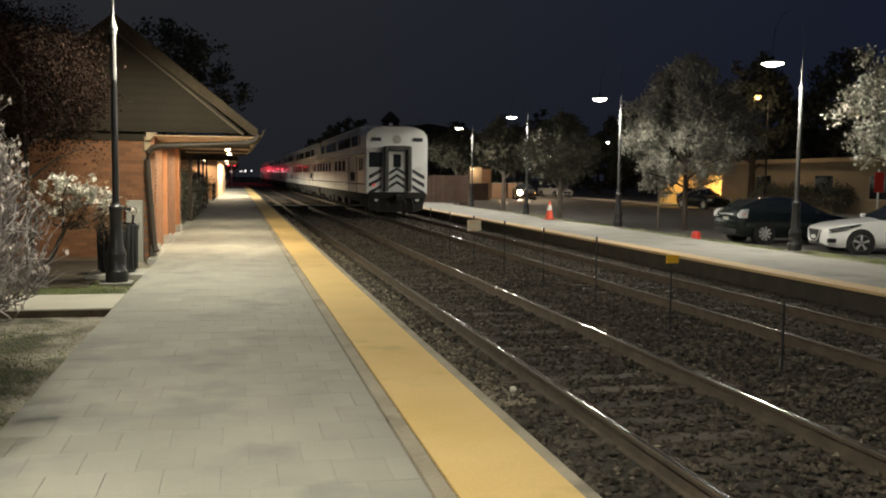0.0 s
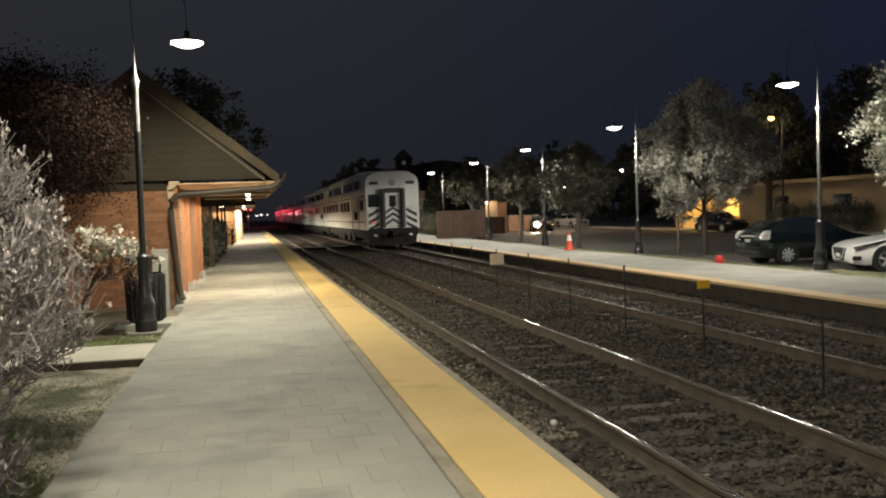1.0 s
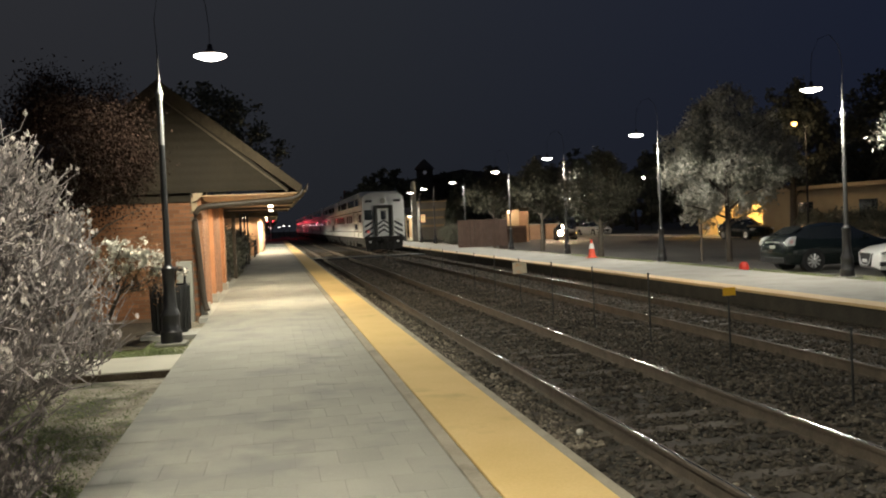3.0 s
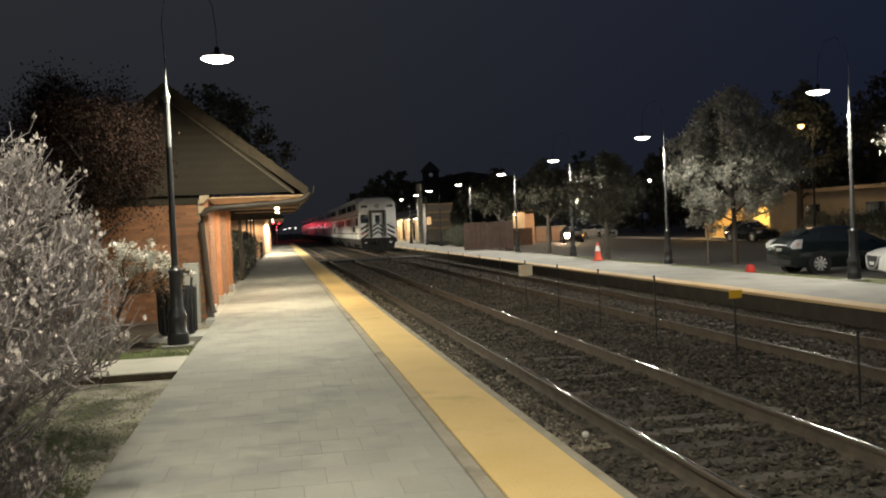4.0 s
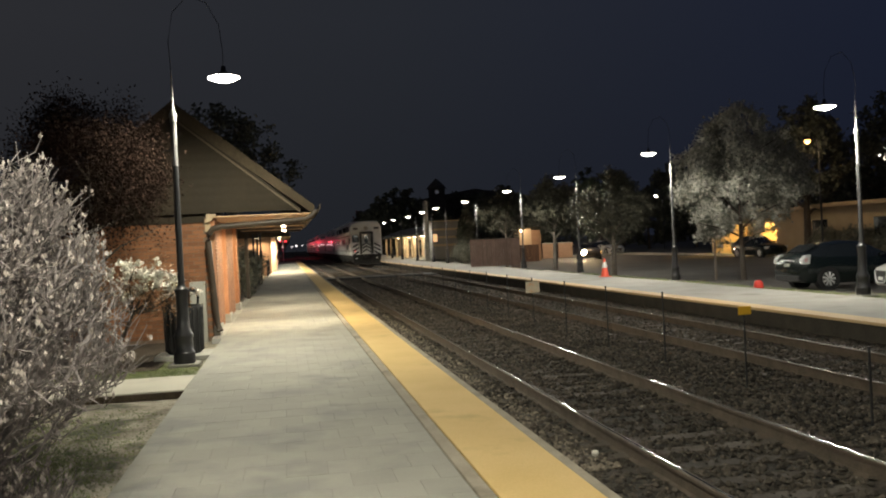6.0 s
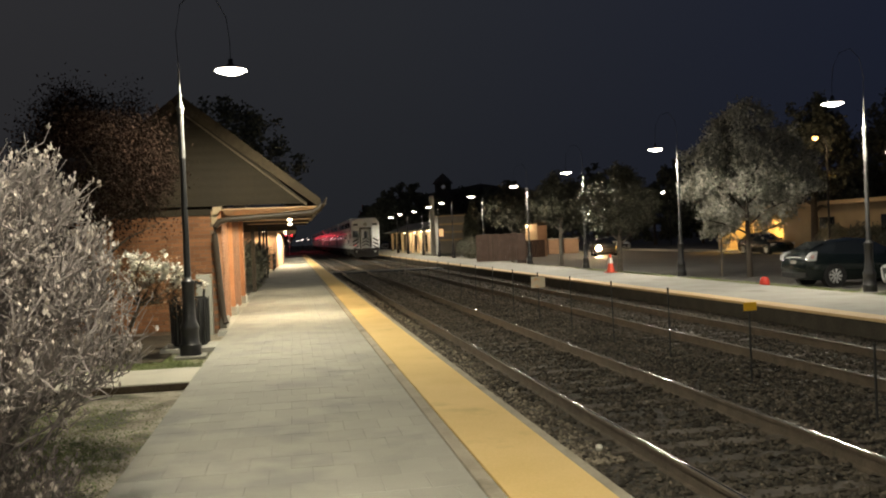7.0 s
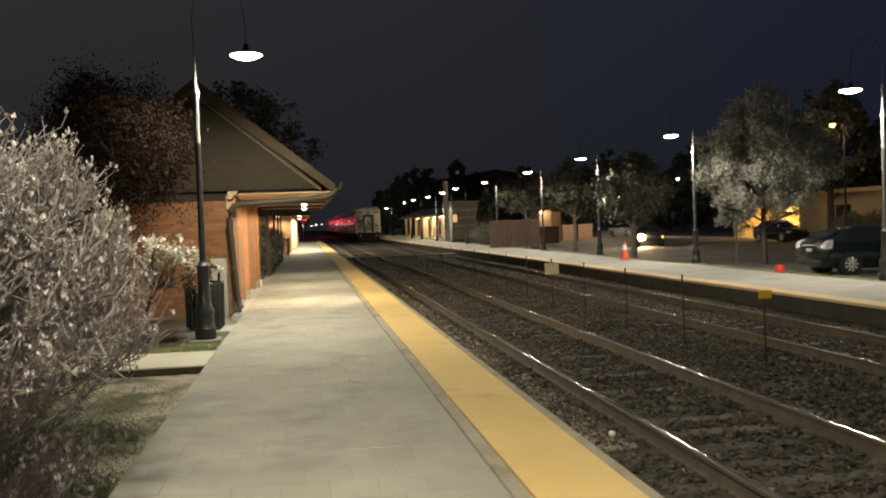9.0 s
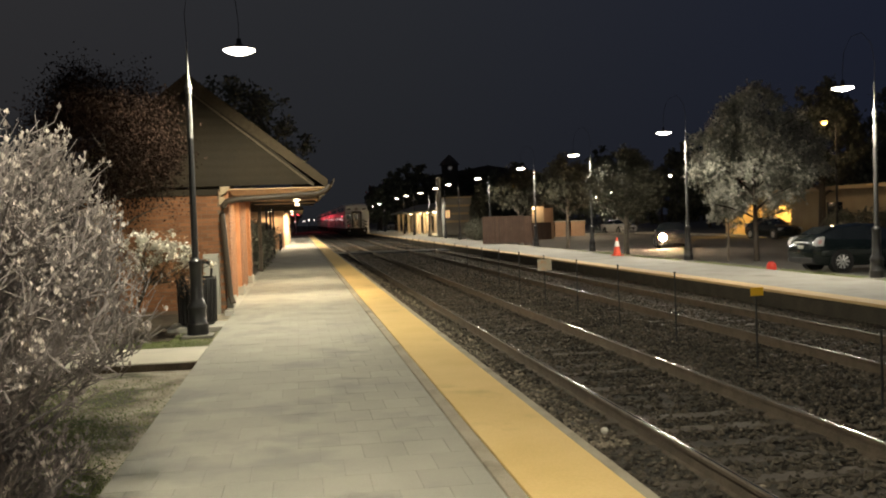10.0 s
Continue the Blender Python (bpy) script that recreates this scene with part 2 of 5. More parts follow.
M_WHITEPLASTIC = material("white_reflective_band", (0.7, 0.7, 0.68), (0.8, 0.8, 0.78), 5, 0.5, bump=0.02)
M_SIGNYELLOW = material("yellow_sign_paint", (0.72, 0.4, 0.02), (0.8, 0.46, 0.03), 3, 0.5, bump=0.02)
M_SIGNCREAM = material("faded_sign_paint", (0.6, 0.5, 0.36), (0.74, 0.66, 0.5), 12, 0.6, bump=0.05, stain=((0.75, 0.35, 0.12), 6, 0.52))
M_GREYBOX = material("grey_cabinet_paint", (0.36, 0.35, 0.31), (0.44, 0.43, 0.38), 3, 0.5, bump=0.05)
M_WHITECAR = material("white_car_paint", (0.8, 0.8, 0.79), (0.85, 0.85, 0.84), 1, 0.28, bump=0, coat=0.6)
M_DARKCAR = material("dark_green_car_paint", (0.006, 0.01, 0.0095), (0.01, 0.016, 0.015), 1, 0.2, bump=0, coat=0.8)
M_GREYCAR = material("grey_car_paint", (0.07, 0.07, 0.075), (0.1, 0.1, 0.105), 1, 0.28, metal=0.3, bump=0, coat=0.5)
M_TYRE = material("tyre_rubber", (0.012, 0.012, 0.012), (0.025, 0.025, 0.025), 10, 0.8, bump=0.2)
M_RIM = material("alloy_rim", (0.7, 0.7, 0.7), (0.8, 0.8, 0.8), 6, 0.3, metal=0.5, bump=0)
M_HEADOFF = material("unlit_lamp_lens", (0.5, 0.5, 0.5), (0.65, 0.65, 0.65), 20, 0.12, bump=0.1)
# red lens with its glints painted in as near-white mottling
M_TAIL = material("sparkle_tail_lens", (0.35, 0.1, 0.1), (0.85, 0.7, 0.68), 14, 0.12, bump=0.1)
M_HEADLIGHT = glow("lit_headlight", (1.0, 0.68, 0.4), 800.0)
M_TURN = glow("amber_turn_light", (1.0, 0.45, 0.1), 10.0)
M_FENCEWOOD = vary(material("brown_fence_board", (0.08, 0.047, 0.036), (0.13, 0.08, 0.06), 3, 0.8, bump=0.3), 0.15)
M_TANWALL = material("tan_stucco", (0.33, 0.25, 0.155), (0.41, 0.32, 0.2), 1, 0.85, bump=0.2)
M_PALEWALL = material("pale_wall", (0.55, 0.45, 0.32), (0.65, 0.54, 0.4), 1, 0.8, bump=0.1)
M_PINKBRICK = material("pale_brick_wall", (0.36, 0.23, 0.16), (0.46, 0.31, 0.22), 4, 0.85, bump=0.2)
M_DARKWALL = material("dark_masonry", (0.06, 0.055, 0.05), (0.1, 0.09, 0.08), 1, 0.85, bump=0.2)
M_GREYWALL = material("grey_cladding", (0.16, 0.15, 0.13), (0.22, 0.21, 0.19), 1, 0.8, bump=0.2)
M_LITWINDOW = glow("lit_window", (1.0, 0.62, 0.3), 0.8)


# ---------------------------------------------------------------- mesh helpers
def add_box(bm, x0, x1, y0, y1, z0, z1, bevel=0.0):
    m = Matrix.Translation(((x0 + x1) / 2, (y0 + y1) / 2, (z0 + z1) / 2)) @ Matrix.Diagonal((abs(x1 - x0), abs(y1 - y0), abs(z1 - z0), 1))
    made = bmesh.ops.create_cube(bm, size=1, matrix=m)["verts"]
    if bevel:
        edges = list({e for v in made for e in v.link_edges})
        bmesh.ops.bevel(bm, geom=edges, offset=bevel, segments=2, affect="EDGES", profile=0.6)


def box(x0, x1, y0, y1, z0, z1, bevel=0.0):
    bm = bmesh.new()
    add_box(bm, x0, x1, y0, y1, z0, z1, bevel)
    return bm


def add_tube(bm, pts, radii, n=8, cap=True):
    """A round tube through points, with a radius at each."""
    pts = [Vector(p) for p in pts]
    rings = []
    for i, p in enumerate(pts):
        d = (pts[min(i + 1, len(pts) - 1)] - pts[max(i - 1, 0)]).normalized()
        ref = Vector((0, 0, 1)) if abs(d.z) < 0.95 else Vector((1, 0, 0))
        u = d.cross(ref).normalized()
        v = d.cross(u)
        r = radii[i]
        rings.append([bm.verts.new(p + r * (math.cos(2 * math.pi * k / n) * u + math.sin(2 * math.pi * k / n) * v)) for k in range(n)])
    for a, b in zip(rings, rings[1:]):
        for k in range(n):
            bm.faces.new((a[k], a[(k + 1) % n], b[(k + 1) % n], b[k]))
    if cap and n > 2:
        bm.faces.new(rings[0][::-1])
        bm.faces.new(rings[-1])


def tube(pts, radii, n=8, cap=True):
    bm = bmesh.new()
    add_tube(bm, pts, radii, n, cap)
    return bm


def add_lathe(bm, profile, n=16, at=(0, 0, 0)):
    """A turned form from (radius, height) pairs."""
    rings = []
    for r, z in profile:
        rings.append([bm.verts.new((at[0] + r * math.cos(2 * math.pi * k / n), at[1] + r * math.sin(2 * math.pi * k / n), at[2] + z)) for k in range(n)])
    for a, b in zip(rings, rings[1:]):
        for k in range(n):
            bm.faces.new((a[k], a[(k + 1) % n], b[(k + 1) % n], b[k]))
    bm.faces.new(rings[0][::-1])
    bm.faces.new(rings[-1])


def lathe(profile, n=16, at=(0, 0, 0)):
    bm = bmesh.new()
    add_lathe(bm, profile, n, at)
    return bm


def add_prism(bm, poly, axis, c0, c1):
    """A polygon drawn out along an axis: x takes (y, z) pairs, y takes (x, z), z takes (x, y)."""
    def at(p, c):
        return {"x": (c, p[0], p[1]), "y": (p[0], c, p[1]), "z": (p[0], p[1], c)}[axis]
    a = [bm.verts.new(at(p, c0)) for p in poly]
    b = [bm.verts.new(at(p, c1)) for p in poly]
    bm.faces.new(a)
    bm.faces.new(b[::-1])
    k = len(poly)
    for i in range(k):
        bm.faces.new((a[i], b[i], b[(i + 1) % k], a[(i + 1) % k]))


def prism(poly, axis, c0, c1):
    bm = bmesh.new()
    add_prism(bm, poly, axis, c0, c1)
    return bm


def finish(bm, name, mats, smooth=False):
    bmesh.ops.recalc_face_normals(bm, faces=bm.faces)
    me = bpy.data.meshes.new(name)
    bm.to_mesh(me)
    bm.free()
    for m in mats if isinstance(mats, (list, tuple)) else [mats]:
        me.materials.append(m)
    if smooth:
        me.shade_smooth()
        me.set_sharp_from_angle(angle=radians(40))
    return me


def part(name, bm, mat, parent, label="", smooth=False):
    ob = new(name, finish(bm, name, mat, smooth))
    ob.parent = parent
    return tagged(ob, label) if label else ob


def thing(name, label, category, m=None, group="", kind=""):
    ob = new(name)
    ob.empty_display_size = 0.2
    if m is not None:
        ob.matrix_basis = m
    return tagged(ob, label, category, group, kind)


def single(name, bm, mat, label, category, group="", kind="", smooth=False):
    return tagged(new(name, finish(bm, name, mat, smooth)), label, category, group, kind)


def mesh_of(name, verts, faces, mat):
    me = bpy.data.meshes.new(name)
    me.from_pydata(verts, [], faces)
    me.materials.append(mat)
    return me


# ---------------------------------------------------------------- ground and platforms
RAILS = (3.0, 4.51, 6.77, 8.265)

single("ground", box(-400, 500, -60, 900, -0.9, -0.36), M_GROUND, "dark earth reaching out to the horizon", "ground", kind="structure")
single("track_bed", prism([(1.9, -0.5), (1.9, -0.14), (5.64, -0.17), (9.6, -0.14), (9.6, -0.5)], "y", -60, 420), M_BALLAST_BED,
       "dark crushed stone bed under both tracks", "ballast", kind="structure")
single("garden_ground", box(-60, -1.263, -60, 420, -0.5, GARDEN - 0.03), M_DIRT, "bare earth beside the platform with worn grass patches", "ground", kind="structure")
single("parking_lot", box(13.0, 120, -60, 300, -0.5, LOT), M_ASPHALT, "dark worn asphalt parking lot", "parking lot", kind="structure")

platform = thing("platform_west", "grey paver platform with a concrete edge beam", "platform", kind="structure")
part("slab", box(-1.26, 1.176, -60, 131, -0.45, PZ - 0.004), M_JOINT, platform)
part("edge_beam", box(1.19, 1.297, -60, 131, -0.45, PZ, 0.012), M_NOSING, platform)
part("edge_face", box(1.304, 2.02, -60, 131, -0.45, PZ - 0.02), M_EDGE_FACE, platform)
part("tactile_strip", box(1.306, 1.935, -60, 131, PZ - 0.018, PZ + 0.006, 0.004), M_YELLOW, platform, "yellow tactile warning strip")
part("nosing", box(1.939, 2.035, -60, 131, PZ - 0.1, PZ - 0.003, 0.02), M_NOSING, platform)

east = thing("platform_east", "pale concrete platform with a faded painted edge", "platform", kind="structure")
part("slab", box(9.62, 12.62, -60, 190, -0.5, PZ), M_SLAB, east)
part("painted_edge", box(9.47, 9.93, -60, 190, PZ - 0.05, PZ + 0.006, 0.01), M_CREAM, east)
part("edge_face", box(9.56, 9.615, -60, 190, -0.5, PZ - 0.055), M_EDGE_FACE, east)
single("lot_lawn", box(13.955, 15.7, -10, 23.4, -0.5, -0.06), M_DIRT, "worn grass strip between verge and parked cars", "lawn", kind="structure")
single("verge_east", box(12.625, 13.95, -60, 190, -0.5, 0.1), M_DIRT, "worn grass verge between platform and parking lot", "verge", kind="structure")

# footpath that crosses the garden to the platform
single("garden_path", box(-14, -1.268, 12.07, 13.43, GARDEN - 0.2, PZ - 0.004, 0.01), M_PATH, "pale concrete footpath across the garden", "footpath", kind="structure")
# soil-brown strip that puts the shade of the path's side into colour
single("path_shade_strip", box(-14, -1.275, 12.04, 12.066, -0.1, PZ - 0.02), M_MULCH, "dark soil-brown strip standing in for the footpath's shaded side", "edging", kind="structure")
single("mulch_bed", box(-6.5, -1.98, 14.9, 19.27, -0.2, GARDEN - 0.012), M_MULCH, "dark bark mulch bed before the depot wall", "flower bed", kind="structure")
single("depot_apron", box(-1.448, -1.264, 18.6, 34.0, -0.3, PZ - 0.003), M_CONCRETE, "concrete apron between platform and depot wall", "pavement", kind="structure")
single("foot_crossing", box(2.06, 9.4, 56.5, 59.5, -0.4, -0.03), M_BLACKMATT, "dark rubber and asphalt foot crossing over the tracks", "crossing", kind="structure")
single("road_crossing", box(-60, 100, 192, 204, -0.45, 0.02), M_ASPHALT, "asphalt street crossing the tracks", "road", kind="structure")


# ---------------------------------------------------------------- tracks
def rail_mesh(length=480):
    """A flat-bottomed rail with a polished running head, along y."""
    half = [(0.07, -0.17), (0.07, -0.158), (0.012, -0.135), (0.009, -0.045), (0.035, -0.036), (0.037, -0.008), (0.031, -0.0035), (0.010, 0.0)]
    poly = half + [(-x, z) for x, z in reversed(half)]
    bm = prism(poly, "y", -60, length - 60)
    bmesh.ops.recalc_face_normals(bm, faces=bm.faces)
    for f in bm.faces:
        if f.normal.z > 0.9995 and f.calc_center_median().z > -0.0005:
            f.material_index = 1
    return finish(bm, "rail", [M_RUST, M_RAILHEAD])


rail_data = rail_mesh()
tie_data = finish(box(-1.25, 1.25, -0.11, 0.11, -0.3, -0.128, 0.012), "tie", M_TIE)
plate_data = finish(box(-0.17, 0.17, -0.09, 0.09, -0.14, -0.118), "tie_plate", M_RUST)
for i, (a, b) in enumerate((RAILS[:2], RAILS[2:])):
    track = thing("railway_track", "railway track of rusty rails with polished heads on timber ties", "railway track", kind="structure")
    for x in (a, b):
        r = new("rail", rail_data)
        r.parent, r.location = track, (x, 0, 0)
    for k in range(140):
        y = -3.35 + 0.535 * k + random.uniform(-0.03, 0.03)
        if 56.3 < y < 59.7:
            continue
        t = new("tie", tie_data)
        t.parent = track
        t.matrix_basis = pose((a + b) / 2 + random.uniform(-0.04, 0.04), y, random.uniform(-0.034, -0.006), 0, 0, random.uniform(-1, 1))


def ballast(name, count, x0, x1, y0, y1, size, seed, mat=None, label="loose dark grey and brown track ballast stones"):
    """Loose angular stones strewn over the track bed, closer together near y0."""
    rng = np.random.default_rng(seed)
    base = np.array([(1, 0, 0), (0, 1, 0), (-1, 0, 0), (0, -1, 0), (0, 0, 1), (0, 0, -1)], float)
    tri = np.array([(0, 1, 4), (1, 2, 4), (2, 3, 4), (3, 0, 4), (1, 0, 5), (2, 1, 5), (3, 2, 5), (0, 3, 5)])
    x = rng.uniform(x0, x1, count)
    y = y0 + (y1 - y0) * rng.random(count) ** 1.35
    keep = np.ones(count, bool)
    for r in RAILS:
        keep &= np.abs(x - r) > 0.075
    for c in (3.755, 7.52):
        onties = (np.abs(((y - 2.0) % 0.535) - 0.0) < 0.1) | (np.abs(((y - 2.0) % 0.535) - 0.535) < 0.1)
        keep &= ~(onties & (np.abs(x - c) < 1.2) & (rng.random(count) < 0.5))
    x, y = x[keep], y[keep]
    n = len(x)
    s = rng.uniform(0.55, 1.25, n) * size
    v = base[None] * (s[:, None, None] * rng.uniform(0.6, 1.25, (n, 6, 1)))
    v += rng.uniform(-0.3, 0.3, (n, 6, 3)) * s[:, None, None]
    a = rng.uniform(0, 6.28, n)
    ca, sa = np.cos(a)[:, None], np.sin(a)[:, None]
    vx, vy = v[:, :, 0] * ca - v[:, :, 1] * sa, v[:, :, 0] * sa + v[:, :, 1] * ca
    z = -0.145 + rng.uniform(-0.01, 0.022, n)
    v = np.stack((vx + x[:, None], vy + y[:, None], v[:, :, 2] * 0.75 + z[:, None]), 2).reshape(-1, 3)
    f = (tri[None] + 6 * np.arange(n)[:, None, None]).reshape(-1, 3)
    ob = new(name, mesh_of(name, v.tolist(), f.tolist(), mat or M_STONE))
    return tagged(ob, label, "ballast", kind="stuff")


ballast("ballast_stones", 54000, 2.05, 9.5, 2.2, 26, 0.034, 3)
ballast("ballast_stones", 22000, 2.05, 9.5, 26, 75, 0.05, 4)
ballast("shoulder_stones", 8500, 2.05, 2.78, 8, 46, 0.03, 21, M_SANDSTONE, "sandy pale ballast stones along the platform edge")
ballast("pale_chippings", 2400, 2.05, 9.5, 3, 40, 0.022, 9, M_SANDSTONE, "scattered pale chippings among the ballast")
single("pale_stone", lathe([(0.005, -0.03), (0.024, -0.022), (0.034, 0.0), (0.026, 0.02), (0.006, 0.028)], 9, (2.68, 8.4, -0.09)), M_PETAL,
       "small pale stone lying on the ballast", "stone", smooth=True)


# ---------------------------------------------------------------- lamps along the platforms
def lamp_post(lit_side, pole_paint):
    """Black fluted post with a crook that carries a flat lamp, head 0.8 m towards +x * lit_side."""
    s = lit_side
    lamp = thing("platform_lamp", "tall black platform lamp post with a crook arm and lit lamp", "lamp post", group="platform lamps")
    part("plinth", box(-0.24, 0.24, -0.24, 0.24, -0.4, -0.13, 0.015), M_JOINT, lamp, "square concrete plinth")
    part("base", lathe([(0.168, -0.13), (0.168, 0.04), (0.145, 0.065), (0.138, 0.25), (0.152, 0.28), (0.15, 0.32), (0.122, 0.37), (0.104, 0.43), (0.092, 0.7), (0.098, 0.97), (0.108, 1.0), (0.104, 1.03), (0.066, 1.06), (0.056, 1.1)], 12), M_BLACK, lamp, smooth=True)
    part("pole", tube([(0, 0, 1.06), (0, 0, 2.0), (0, 0, 3.7)], [0.054, 0.048, 0.042], 12), pole_paint, lamp, smooth=True)
    part("collar", lathe([(0.045, 3.64), (0.05, 3.66), (0.05, 3.7), (0.064, 3.72), (0.064, 3.75), (0.04, 3.79), (0.03, 3.85)], 12), M_POLE, lamp, smooth=True)
    part("upper_pole", tube([(0, 0, 2.95), (0, 0, 3.72), (0, 0, 3.78), (0, 0, 4.45)], [0.046, 0.042, 0.027, 0.009], 10), M_POLE, lamp, smooth=True)
    arc = [(0, 0, 4.4), (-0.02 * s, 0, 4.9), (0.06 * s, 0, 5.35), (0.3 * s, 0, 5.6), (0.58 * s, 0, 5.5), (0.76 * s, 0, 5.15), (0.8 * s, 0, 4.75), (0.8 * s, 0, 4.5)]
    part("crook_arm", tube(arc, [0.006] * 8, 6), M_BLACKMATT, lamp, smooth=True)
    part("banner_bracket", tube([(0, 0, 3.18), (-0.16 * s, 0, 3.2), (-0.18 * s, 0, 3.17)], [0.012, 0.012, 0.02], 6), M_BLACK, lamp)
    head = part("lamp_head", lathe([(0.035, 0.2), (0.045, 0.12), (0.09, 0.09), (0.2, 0.05), (0.252, 0.032), (0.25, 0.026)], 20, (0.8 * s, 0, 4.3)), M_BLACK, lamp, smooth=True)
    part("lens", lathe([(0.02, -0.056), (0.1, -0.047), (0.18, -0.02), (0.25, 0.014), (0.24, 0.024)], 20, (0.8 * s, 0, 4.3)), M_LENS, head, "glowing flat lamp lens", smooth=True)
    return lamp


west = lamp_post(1, M_BLACK)
west.matrix_basis = pose(-1.6, 15.3, 0.3)
WEST_Y = (15.3, 3.9, -7.0)
for y in WEST_Y[1:]:
    copy_thing(west, pose(-1.6, y, 0.3))
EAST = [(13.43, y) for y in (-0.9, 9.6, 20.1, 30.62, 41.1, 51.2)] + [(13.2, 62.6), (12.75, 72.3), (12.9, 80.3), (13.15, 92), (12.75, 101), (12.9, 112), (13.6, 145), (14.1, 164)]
east_lamp = lamp_post(-1, M_WORNPOLE)
east_lamp.matrix_basis = pose(*EAST[0], 0.3)
for x, y in EAST[1:]:
    copy_thing(east_lamp, pose(x, y, 0.3))
for x, y in ((38.0, 121.0), (39.5, 118.0), (40.5, 112.0)):
    copy_thing(east_lamp, pose(x, y, 0.3))
copy_thing(west, pose(-1.6, 102.0, 0.3))
down_lamp("platform_light", (-0.8, 102.0, 4.42), LAMP_POWER, WHITE_LIGHT, 166)
for y in WEST_Y:
    down_lamp("platform_light", (-0.8, y, 4.42), LAMP_POWER, WHITE_LIGHT, 179)
for k, (x, y) in enumerate(EAST[:7]):
    down_lamp("platform_light", (x - 0.8, y, 4.42), LAMP_POWER * (0.12, 0.22, 1.0, 1.0, 1.0, 1.0, 1.0)[k], EAST_LIGHT, 176)
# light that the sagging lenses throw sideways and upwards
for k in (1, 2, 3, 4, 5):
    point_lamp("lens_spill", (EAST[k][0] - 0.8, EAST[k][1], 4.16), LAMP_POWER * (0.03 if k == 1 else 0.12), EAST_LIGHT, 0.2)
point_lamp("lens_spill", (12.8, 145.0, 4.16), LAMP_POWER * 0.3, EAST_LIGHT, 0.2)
point_lamp("lot_lamp_light", (39.0, 116.2, 4.2), LAMP_POWER * 1.4, EAST_LIGHT, 0.3)
down_lamp("platform_light", (12.2, 92, 4.42), LAMP_POWER * 1.5, EAST_LIGHT)
down_lamp("platform_light", (11.9, 76, 4.42), LAMP_POWER * 1.2, EAST_LIGHT)


# ---------------------------------------------------------------- depot beside the near platform
SOUTH, NORTH, WALL_X = 19.3, 28.0, -1.45
RIDGE_X, EAVE_X, EAVE_Z, PITCH = -2.05, 0.64, 2.74, 0.8
depot = thing("brick_depot", "orange-red brick depot with brown gable roof and lit eaves", "building")
wall = part("wall", box(-4.4, WALL_X, SOUTH, NORTH, -0.3, 2.62), M_MORTAR, depot, "orange-red brick wall")
for k, y in enumerate((SOUTH - 0.03, 22.6, 27.0)):
    part("pilaster", box(WALL_X + 0.003, WALL_X + 0.1, y, y + 0.75, PZ, 2.6, 0.006), M_PILASTER, depot)
    part("plinth_block", box(WALL_X + 0.004, WALL_X + 0.14, y - 0.05, y + 0.8, PZ, PZ + 0.2, 0.01), M_CONCRETE, depot)
part("frieze", box(-4.4, WALL_X - 0.09, SOUTH - 0.048, SOUTH - 0.018, 2.48, 2.655), M_SHINGLE, depot, "dark brown frieze board")
part("corner_trim", box(WALL_X - 0.08, WALL_X + 0.03, SOUTH - 0.05, SOUTH + 0.12, 2.3, 2.55), M_TRIM, depot)
rz = EAVE_Z + PITCH * (EAVE_X - RIDGE_X)
west_eave = 2 * RIDGE_X - EAVE_X
ROOF_S, ROOF_N = SOUTH - 0.2, 33.5
part("gable", prism([(EAVE_X - 0.25, 2.66), (RIDGE_X, rz - 0.18), (west_eave + 0.25, 2.66)], "y", SOUTH - 0.17, SOUTH - 0.05), M_SHINGLE, depot, "dark brown wood-sided gable")
for side_x in (EAVE_X, west_eave):
    part("roof_slope", prism([(side_x, EAVE_Z), (RIDGE_X, rz), (RIDGE_X, rz - 0.2), (side_x, EAVE_Z - 0.14)], "y", ROOF_S, ROOF_N), M_ROOF, depot, "brown shingled roof slope")
    part("rake_board", prism([(side_x, EAVE_Z - 0.02), (RIDGE_X, rz - 0.02), (RIDGE_X, rz - 0.3), (side_x, EAVE_Z - 0.2)], "y", ROOF_S - 0.03, ROOF_S - 0.004), M_ROOF, depot)
part("rake_trim", prism([(EAVE_X - 0.28, EAVE_Z - 0.1), (RIDGE_X, rz - 0.31), (RIDGE_X, rz - 0.355), (EAVE_X - 0.28, EAVE_Z - 0.145)], "y", SOUTH - 0.226, SOUTH - 0.174), M_RAKE, depot, "brown trim board")
part("soffit", box(WALL_X + 0.002, EAVE_X - 0.06, SOUTH - 0.14, ROOF_N, 2.575, 2.6), M_SOFFIT, depot, "boarded eave soffit")
part("eave_bracket", prism([(WALL_X - 0.04, 2.645), (WALL_X + 0.16, 2.645), (WALL_X + 0.04, 2.5), (WALL_X - 0.04, 2.49)], "y", SOUTH - 0.16, SOUTH - 0.05), M_TRIM, depot, "tan corner bracket")
part("fascia", box(EAVE_X - 0.055, EAVE_X - 0.02, ROOF_S, ROOF_N, 2.56, 2.72), M_TRIM, depot)
part("gutter", prism([(EAVE_X - 0.018, 2.62), (EAVE_X + 0.1, 2.62), (EAVE_X + 0.14, 2.76), (EAVE_X + 0.12, 2.76), (EAVE_X + 0.085, 2.635), (EAVE_X - 0.018, 2.635)], "y", ROOF_S - 0.05, ROOF_N), M_BRONZE, depot)
